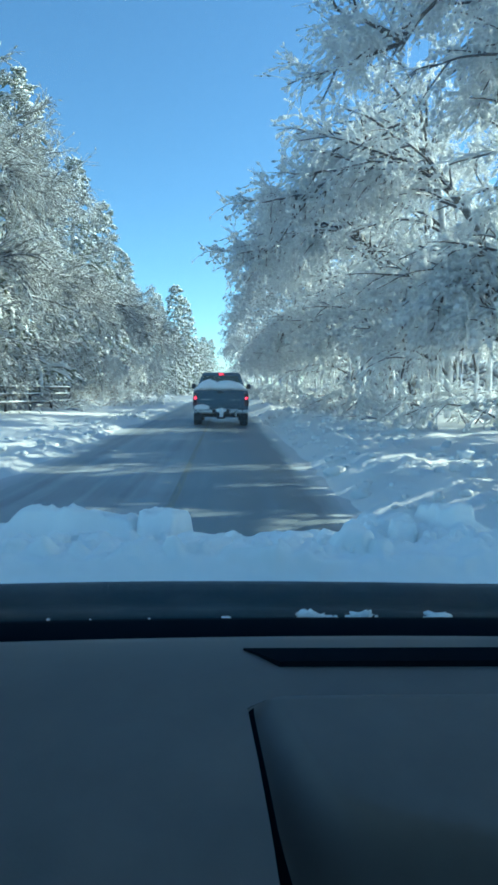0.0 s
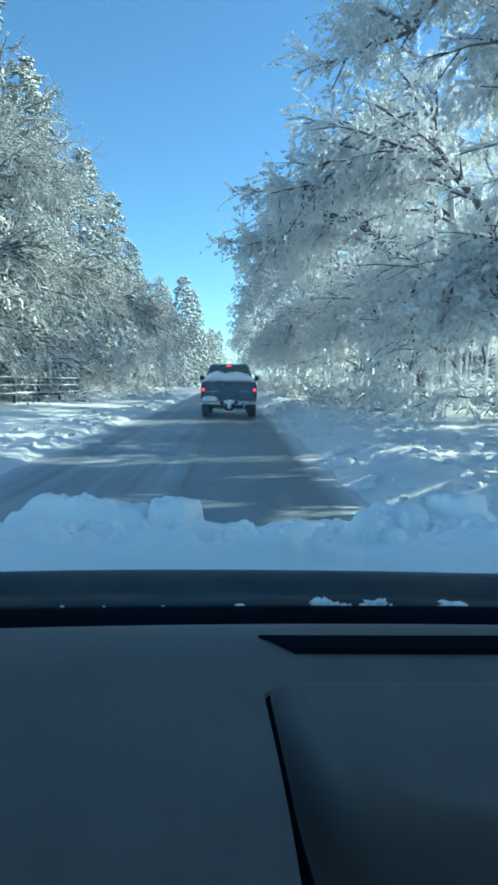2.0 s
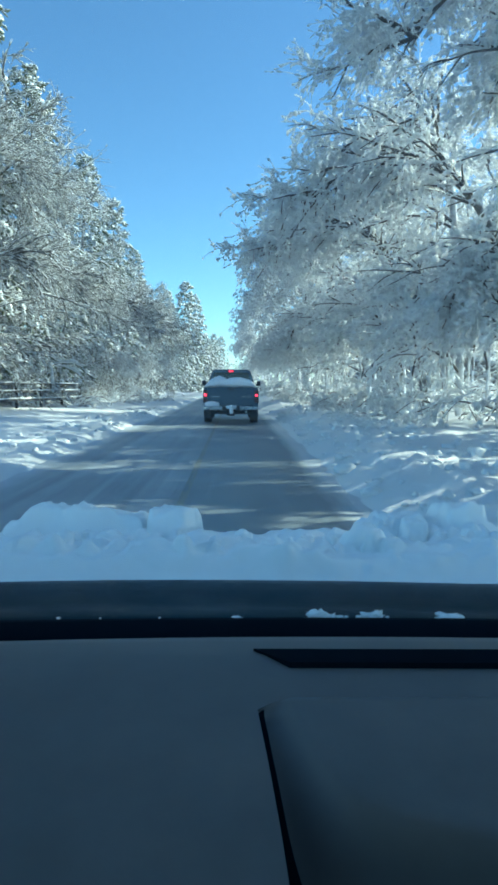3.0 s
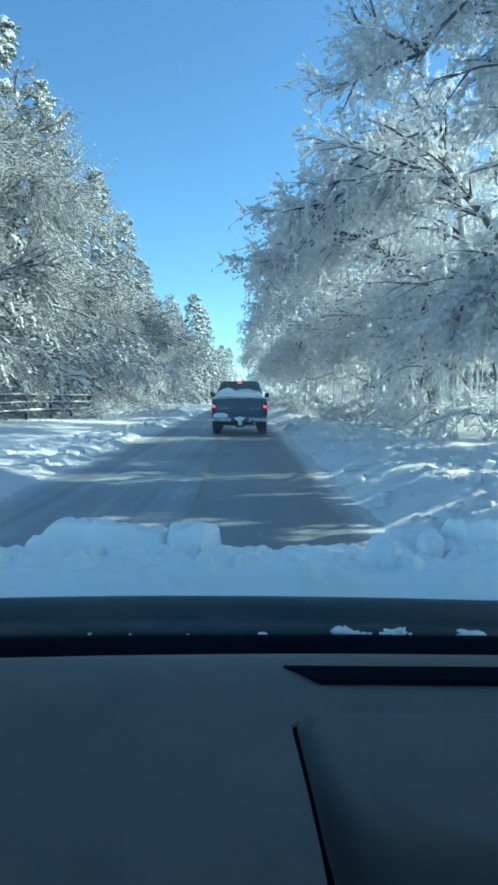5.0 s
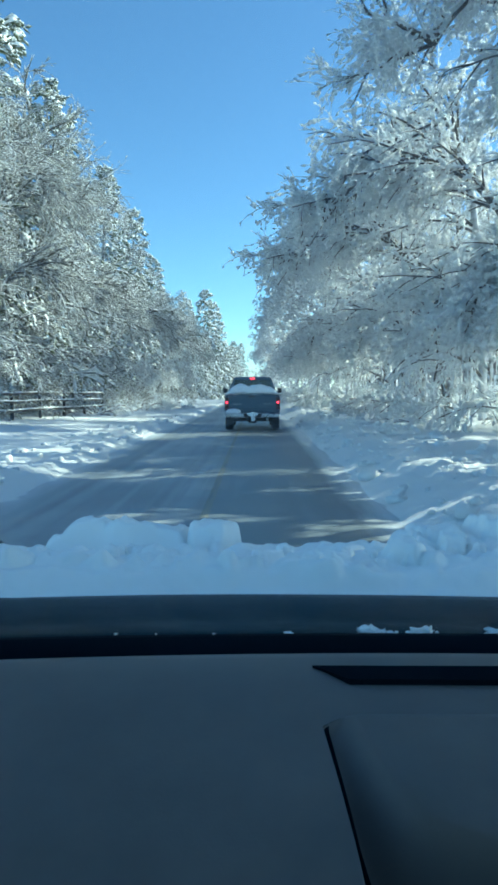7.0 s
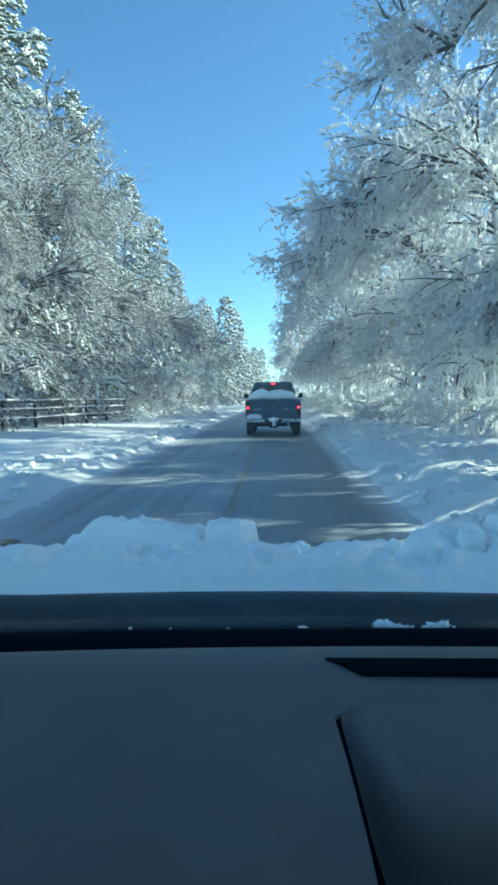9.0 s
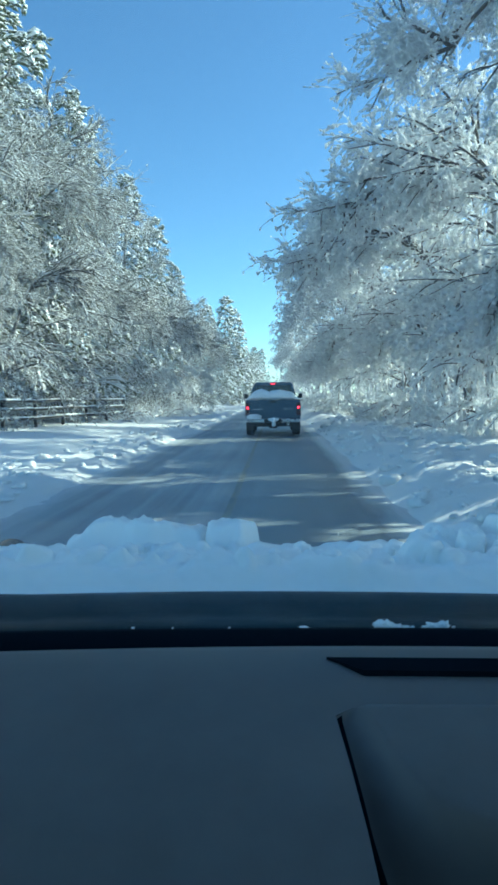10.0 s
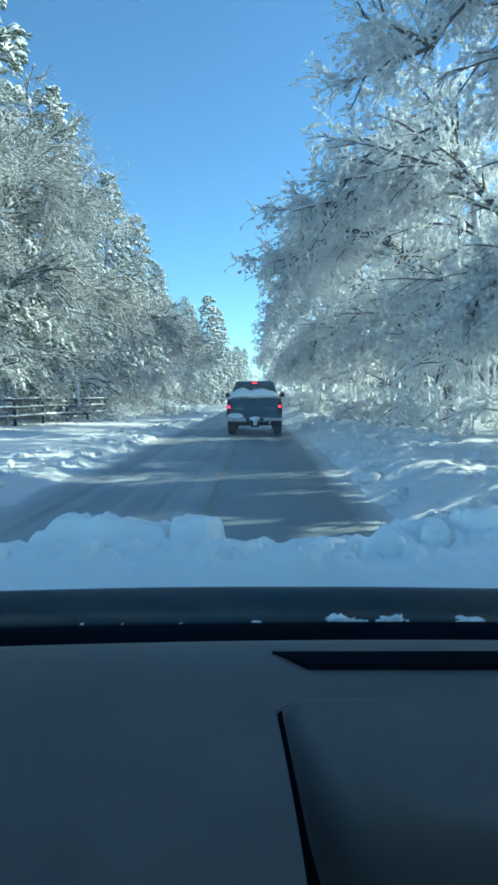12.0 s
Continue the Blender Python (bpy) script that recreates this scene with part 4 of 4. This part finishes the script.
def make_car():
    car = thing("car", "car interior with dark grey dashboard behind a clear windscreen", "car")
    # dashboard: profile from the windscreen back to the passenger; z over y
    prof = [(1.035, 1.020), (1.02, 1.052), (1.005, 1.061), (0.97, 1.067), (0.92, 1.067), (0.87, 1.060), (0.80, 1.047), (0.72, 1.031), (0.64, 1.008), (0.57, 0.975), (0.52, 0.93), (0.49, 0.86), (0.48, 0.70)]
    xs = graded([(-0.98, 0.82, 0.04)])
    def dash_z(y):
        for (ya, za), (yb, zb) in zip(prof, prof[1:]):
            if yb <= y <= ya:
                return zb + (za - zb) * (y - yb) / (ya - yb)
        return prof[-1][1]
    def seam_x(y):
        return 0.051 + 0.105 * max(0, 0.83 - max(y, 0.5))
    def dash_point(x, y, lift=0.0):
        e = (x - 0.15) / 1.3
        return (x, y - 0.10 * e * e * max(0, (y - 0.8) / 0.2), dash_z(y) - 0.01 * e * e + lift)
    top = 0.826
    front = [p[0] for p in prof if p[0] > 0.84] + [0.845, 0.835]
    back = [top, 0.824, 0.820, 0.812, 0.80, 0.785, 0.77, 0.75, 0.73, 0.71, 0.69, 0.67, 0.65, 0.63, 0.61, 0.59, 0.57, 0.545, 0.52, 0.505, 0.49]
    bm = bmesh.new()
    rows = []
    for y in front + back + [0.481]:
        rows.append([dash_point(-0.98 + (seam_x(y) + 0.98) * k / 26, y) for k in range(27)])
    sheet(rows, None, bm)
    across = [0.0, 0.006, 0.012, 0.018, 0.024, 0.03, 0.036, 0.042] + [0.042 + 0.03 * k for k in range(1, 24)]
    rows = [[dash_point(seam_x(y) + a, y) for a in across] for y in front]
    rows.append([dash_point(seam_x(top) + a, top - 0.022 * max(0, 1 - a / 0.042) ** 1.6) for a in across])
    sheet(rows, None, bm)
    part("dashboard", bm, M_DASH, car, "dark grey grained plastic dashboard", True)
    # the black gap with the demister in front of it
    rows = []
    for x in xs:
        e = (x - 0.15) / 1.3
        rows.append([(x, yy - 0.09 * e * e, zz) for yy, zz in ((1.14, 1.043), (1.09, 1.057), (1.05, 1.050), (1.01, 1.03), (0.995, 1.0))])
    part("windscreen_ledge", sheet(rows, 0.006), M_DARK, car, "matt black ledge below the glass", True)
    # demister vent, a dark slot set into the top
    vent = bmesh.new()
    lip = [(0.052, 0.936), (0.62, 0.930), (0.62, 0.884), (0.098, 0.890)]
    loft([[(x, y, 1.0708) for x, y in lip], [(x, y, 1.04) for x, y in lip]], vent)
    part("demister_vent", vent, M_DARK, car, "black slotted demister vent")
    # passenger airbag cover: a pad that rises from a groove beside the seam
    rows, seam = [], []
    for y in back:
        g = top - y
        wide = 0.040 + 0.10 * g + 7.0 * g ** 3 + 38 * max(0, g - 0.145) ** 2
        open_ = min(1, g / 0.006)
        deep, pad = (0.010 + 0.62 * wide * min(1, g / 0.14)) * open_, 0.006 * open_
        x0 = seam_x(y)
        def drawn(f):
            return y - 0.022 * max(0, 1 - f) ** 1.6 * max(0, 1 - g / 0.15)
        row = [dash_point(x0, drawn(0)), dash_point(x0 + 0.0015, drawn(0), -deep)]
        for f, h in ((0.15, 1.0), (0.30, 0.86), (0.45, 0.70), (0.60, 0.52), (0.75, 0.33), (0.88, 0.14), (0.96, 0.04), (1.05, 0.0)):
            row.append(dash_point(x0 + 0.0015 + f * wide, drawn(f), -deep * h + pad * (1 - h)))
        start = x0 + 0.0015 + 1.05 * wide
        for k in range(1, 13):
            row.append(dash_point(start + (0.82 - start) * k / 12, y, pad))
        rows.append(row)
        if y < 0.8255:
            yy = drawn(0)
            seam.append([dash_point(x0 + 0.0004, yy, -0.0004), dash_point(x0 + 0.0022, yy, -deep + 0.0012), dash_point(x0 + 0.0015 + 0.20 * wide, drawn(0.20), -deep * 0.92 + 0.0020)])
    part("airbag_cover", sheet(rows), M_DASH, car, "grey airbag cover with a soft rounded edge", True)
    part("seam", sheet(seam), M_DARK, car, "dark open seam in the dashboard")
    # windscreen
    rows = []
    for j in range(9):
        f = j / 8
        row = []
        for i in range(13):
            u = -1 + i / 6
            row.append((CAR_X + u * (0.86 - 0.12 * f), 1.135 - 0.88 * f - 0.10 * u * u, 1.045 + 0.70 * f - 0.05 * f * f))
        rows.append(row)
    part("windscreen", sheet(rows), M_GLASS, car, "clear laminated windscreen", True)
    # cowl and bonnet
    rows = []
    for j in range(8):
        f = j / 7
        rows.append([(CAR_X + u * 0.90, 1.13 + 0.36 * f - 0.10 * u * u * (1 - 0.4 * f), 1.030 - 0.028 * f + 0.008 * math.sin(f * 9)) for u in np.linspace(-1, 1, 21).tolist()])
    part("cowl", sheet(rows, 0.01), M_COWL, car, "glossy black cowl panel", True)
    rows = []
    for j in range(12):
        f = j / 11
        rows.append([(CAR_X + u * (0.92 - 0.06 * f), 1.47 + 1.05 * f - 0.12 * u * u * f, 1.005 - 0.10 * f - 0.10 * f ** 4 - 0.05 * u ** 4) for u in np.linspace(-1, 1, 21).tolist()])
    part("bonnet", sheet(rows, 0.012), M_PAINT, car, "dark painted bonnet", True)
    part("front_bumper", block(CAR_X, 2.45, 0.52, 1.74, 0.30, 0.60, 0.10, 3), M_PAINT, car)
    for s in (-1, 1):
        part("fender", block(CAR_X + s * 0.885, 1.75, 0.66, 0.10, 1.35, 0.56, 0.04, 3), M_PAINT, car)
        part("door", block(CAR_X + s * 0.90, -0.45, 0.66, 0.08, 2.9, 0.72, 0.03, 2), M_PAINT, car)
        part("front_pillar", loft([[(CAR_X + s * 0.80, 1.06, 1.02), (CAR_X + s * 0.88, 1.02, 1.02), (CAR_X + s * 0.88, 0.92, 1.02), (CAR_X + s * 0.80, 0.96, 1.02)],
                                   [(CAR_X + s * 0.66, 0.20, 1.72), (CAR_X + s * 0.76, 0.18, 1.70), (CAR_X + s * 0.76, 0.08, 1.70), (CAR_X + s * 0.66, 0.10, 1.72)]]), M_LINER, car)
        part("rear_pillar", block(CAR_X + s * 0.78, -1.7, 1.35, 0.10, 0.40, 0.70, 0.03), M_LINER, car)
        part("middle_pillar", block(CAR_X + s * 0.78, -0.45, 1.35, 0.08, 0.12, 0.70, 0.03), M_LINER, car)
    part("roof", block(CAR_X, -0.85, 1.735, 1.56, 2.15, 0.06, 0.025), M_LINER, car, "grey fabric headliner")
    rows = [[(CAR_X + u * (0.80 - 0.03 * abs(f)), -0.85 + 1.10 * f, 1.815 - 0.012 * u * u - 0.012 * f * f - 0.02 * abs(u) ** 8) for u in np.linspace(-1, 1, 17).tolist()] for f in np.linspace(-1, 1, 9).tolist()]
    part("roof_skin", sheet(rows, 0.03), M_PAINT, car, "dark painted roof", True)
    part("cabin_floor", block(CAR_X, -0.6, 0.32, 1.74, 3.0, 0.06), M_DARK, car)
    part("tailgate", block(CAR_X, -2.0, 0.75, 1.74, 0.10, 0.90, 0.04), M_PAINT, car)
    part("rear_seat", block(CAR_X, -1.25, 0.85, 1.40, 0.22, 0.80, 0.08, 3), M_DARK, car)
    for sx in (0.0, -0.84):
        seat = part("seat", block(sx, -0.22, 0.55, 0.52, 0.54, 0.20, 0.07, 3), M_DARK, car)
        part("backrest", block(sx, -0.55, 0.95, 0.50, 0.16, 0.74, 0.07, 3), M_DARK, seat)
    tyre = None
    for wx in (-0.80, 0.80):
        for wy in (1.75, -1.15):
            if tyre is None:
                w = part("tyre", wheel_mesh(0.34, 0.22), M_TYRE, car, smooth=True)
                tyre = w.data
            else:
                w = child("tyre", tyre, car)
            w.matrix_basis = pose(CAR_X + wx, wy, 0.34)
    return car


make_car()


# ---- snow on the bonnet ----
def make_bonnet_snow():
    xs, ys = np.linspace(-0.97, 0.81, 240), np.linspace(1.475, 2.36, 120)
    gx, gy = np.meshgrid(xs, ys)
    f = (gy - 1.47) / 1.05
    hood = 1.005 - 0.10 * f - 0.10 * f ** 4
    fine = hills(gx, gy, 0.30, 41, 4)
    wob = 0.020 * hills(gx, gy, 0.45, 42, 2)
    def box(x0, x1, y0, y1, soft=0.018):
        return smooth01(x0 - soft, x0 + soft, gx + wob) * smooth01(-x1 - soft, -x1 + soft, -gx + wob * 0.7) * smooth01(y0 - soft, y0 + soft, gy + wob) * smooth01(-y1 - soft, -y1 + soft, -gy)
    h = 0.035 + 0.005 * fine
    front = smooth01(1.47, 1.54, gy) * smooth01(-1.90, -1.74, -gy)
    h = h + front * (0.018 + 0.014 * np.maximum(0, hills(gx, gy, 0.16, 43, 2)))
    ridge = hills(gx, 0 * gy, 0.12, 48, 3)
    # a slab that has slid forward, with a sloping shoulder and a broken end, and the block beside it
    crest = np.interp(gx + 0.5 * wob, [-0.70, -0.655, -0.64, -0.60, -0.575, -0.53, -0.42, -0.33, -0.235, -0.215], [0.0, 0.040, 0.070, 0.085, 0.112, 0.130, 0.128, 0.116, 0.098, 0.0])
    h = np.maximum(h, smooth01(1.95, 1.99, gy + wob) * smooth01(-2.20, -2.16, -gy) * (crest + 0.004 * fine + 0.006 * ridge + 0.003 * hills(gx, gy, 0.05, 51, 2)))
    dome = np.abs((gx + 0.140 + 0.9 * wob + 0.010 * ridge) / 0.060) ** 4.5 + np.abs((gy - 2.05 + wob) / 0.10) ** 3
    h = np.maximum(h, np.where(dome < 1, 0.050 + 0.074 * np.maximum(0, 1 - dome) ** 0.30 + 0.005 * hills(gx, gy, 0.11, 49, 3), 0))
    h = np.maximum(h, box(-0.10, 0.45, 1.93, 2.25, 0.03) * (0.042 + 0.006 * fine + 0.006 * ridge))
    h = np.maximum(h, box(0.40, 0.90, 1.90, 2.22, 0.025) * (0.078 + 0.010 * fine + 0.008 * ridge))
    h = np.maximum(h, box(0.465, 0.585, 1.94, 2.20, 0.016) * (0.108 + 0.004 * fine + 0.006 * ridge))
    h = np.maximum(h, box(0.625, 0.745, 1.93, 2.16, 0.022) * (0.138 + 0.004 * fine + 0.005 * hills(gx, gy, 0.10, 52, 2)))
    h = np.maximum(h, box(-1.30, -0.66, 1.75, 2.2, 0.04) * (0.034 + 0.008 * fine))
    # soft rounded clods strewn over the slab
    rc = RT(57)
    wx, wy = gx + 0.008 * hills(gx, gy, 0.12, 45, 2), gy + 0.008 * hills(gx, gy, 0.12, 46, 2)
    for k in range(120):
        cx, cr = rc.uniform(-0.95, 0.80), rc.uniform(0.014, 0.030) if k % 4 else rc.uniform(0.032, 0.052)
        cy = rc.uniform(1.56, 1.93)
        cr *= 0.75 if cx < -0.12 else 1.0
        d2 = ((wx - cx) ** 2 + ((wy - cy) * rc.uniform(0.8, 1.2)) ** 2) / cr ** 2
        j, i = np.unravel_index(np.argmin(d2), d2.shape)
        h = np.maximum(h, np.where(d2 < 1, h[j, i] + cr * (0.85 * np.sqrt(np.maximum(0, 1 - d2)) - 0.18), 0))
    h = h + 0.0024 * hills(gx, gy, 0.06, 44, 2)
    h = h * smooth01(1.470, 1.56, gy) ** 0.8 * smooth01(-2.36, -2.28, -gy)
    # the near edge follows the cowl, which sweeps back towards the driver's side
    sweep = np.clip((-gx - 0.15) / 0.6, 0, 1.3) ** 1.5 * smooth01(-1.75, -1.47, -gy)
    v = np.stack([gx, gy - 0.032 * sweep, hood + h - 0.004 + 0.012 * sweep], -1).reshape(-1, 3)
    w, n = len(xs), len(ys)
    i = (np.arange(n - 1)[:, None] * w + np.arange(w - 1)[None]).ravel()
    slab = tagged(new("bonnet_snow", mesh_of("bonnet_snow", v, np.stack([i, i + 1, i + w + 1, i + w], -1), M_HOODSNOW)),
                  "thick slab of packed snow breaking up on the bonnet", "snow")
    # loose lumps
    r = RT(55)
    spots = [(0.30, 1.80, 0.030, 0.03, 0.032), (0.20, 1.72, 0.026, 0.024, 0.03), (0.43, 1.98, 0.035, 0.03, 0.045), (0.53, 1.92, 0.045, 0.04, 0.05), (0.66, 1.80, 0.03, 0.03, 0.04), (0.26, 1.70, 0.018, 0.02, 0.03), (0.37, 1.74, 0.022, 0.02, 0.034),
             (0.05, 1.76, 0.022, 0.02, 0.034), (0.12, 1.66, 0.022, 0.022, 0.03), (-0.02, 1.70, 0.018, 0.018, 0.028), (-0.40, 1.74, 0.024, 0.022, 0.034),
             (-0.60, 1.66, 0.02, 0.02, 0.03), (0.34, 1.64, 0.024, 0.02, 0.034), (-0.20, 1.62, 0.02, 0.02, 0.028)]
    for k in range(12):
        spots.append((r.uniform(-0.85, 0.75), r.uniform(1.52, 1.86), *(r.uniform(0.012, 0.028, 2)), r.uniform(0.015, 0.03)))
    for x, y, sx, sy, sz in spots:
        f = (y - 1.47) / 1.05
        z = 1.005 - 0.10 * f - 0.10 * f ** 4 + 0.03
        me_part = part("snow_lump", lump(r, sx * 1.1, sy, sz * 1.04, 0.20, 4, 2.2), M_HOODSNOW, slab, smooth=True)
        me_part.matrix_basis = pose(x, y, z, 0, 0, r.uniform(0, 360))
    return slab


make_bonnet_snow()


def make_cowl_snow():
    r = RT(91)
    for x, w, h in ((0.168, 0.018, 0.015), (0.186, 0.012, 0.009), (0.205, 0.006, 0.006), (0.216, 0.004, 0.005), (0.254, 0.016, 0.010), (0.268, 0.010, 0.014), (0.286, 0.003, 0.005), (0.395, 0.024, 0.009), (0.03, 0.008, 0.004), (-0.27, 0.0028, 0.003), (-0.20, 0.0016, 0.002), (-0.10, 0.0022, 0.002)):
        bm = lump(r, w * 0.9, min(0.010, w), h * 0.6, 0.9, 3, 3.2)
        me = bpy.data.meshes.new("snow_clod")
        bm.to_mesh(me)
        bm.free()
        me.materials.append(M_HOODSNOW)
        me.shade_smooth()
        ob = tagged(new("snow_clod", me), "small white clod of snow at the foot of the windscreen", "snow", "clods on the cowl")
        ob.matrix_basis = pose(x, 1.16, 1.034)


make_cowl_snow()
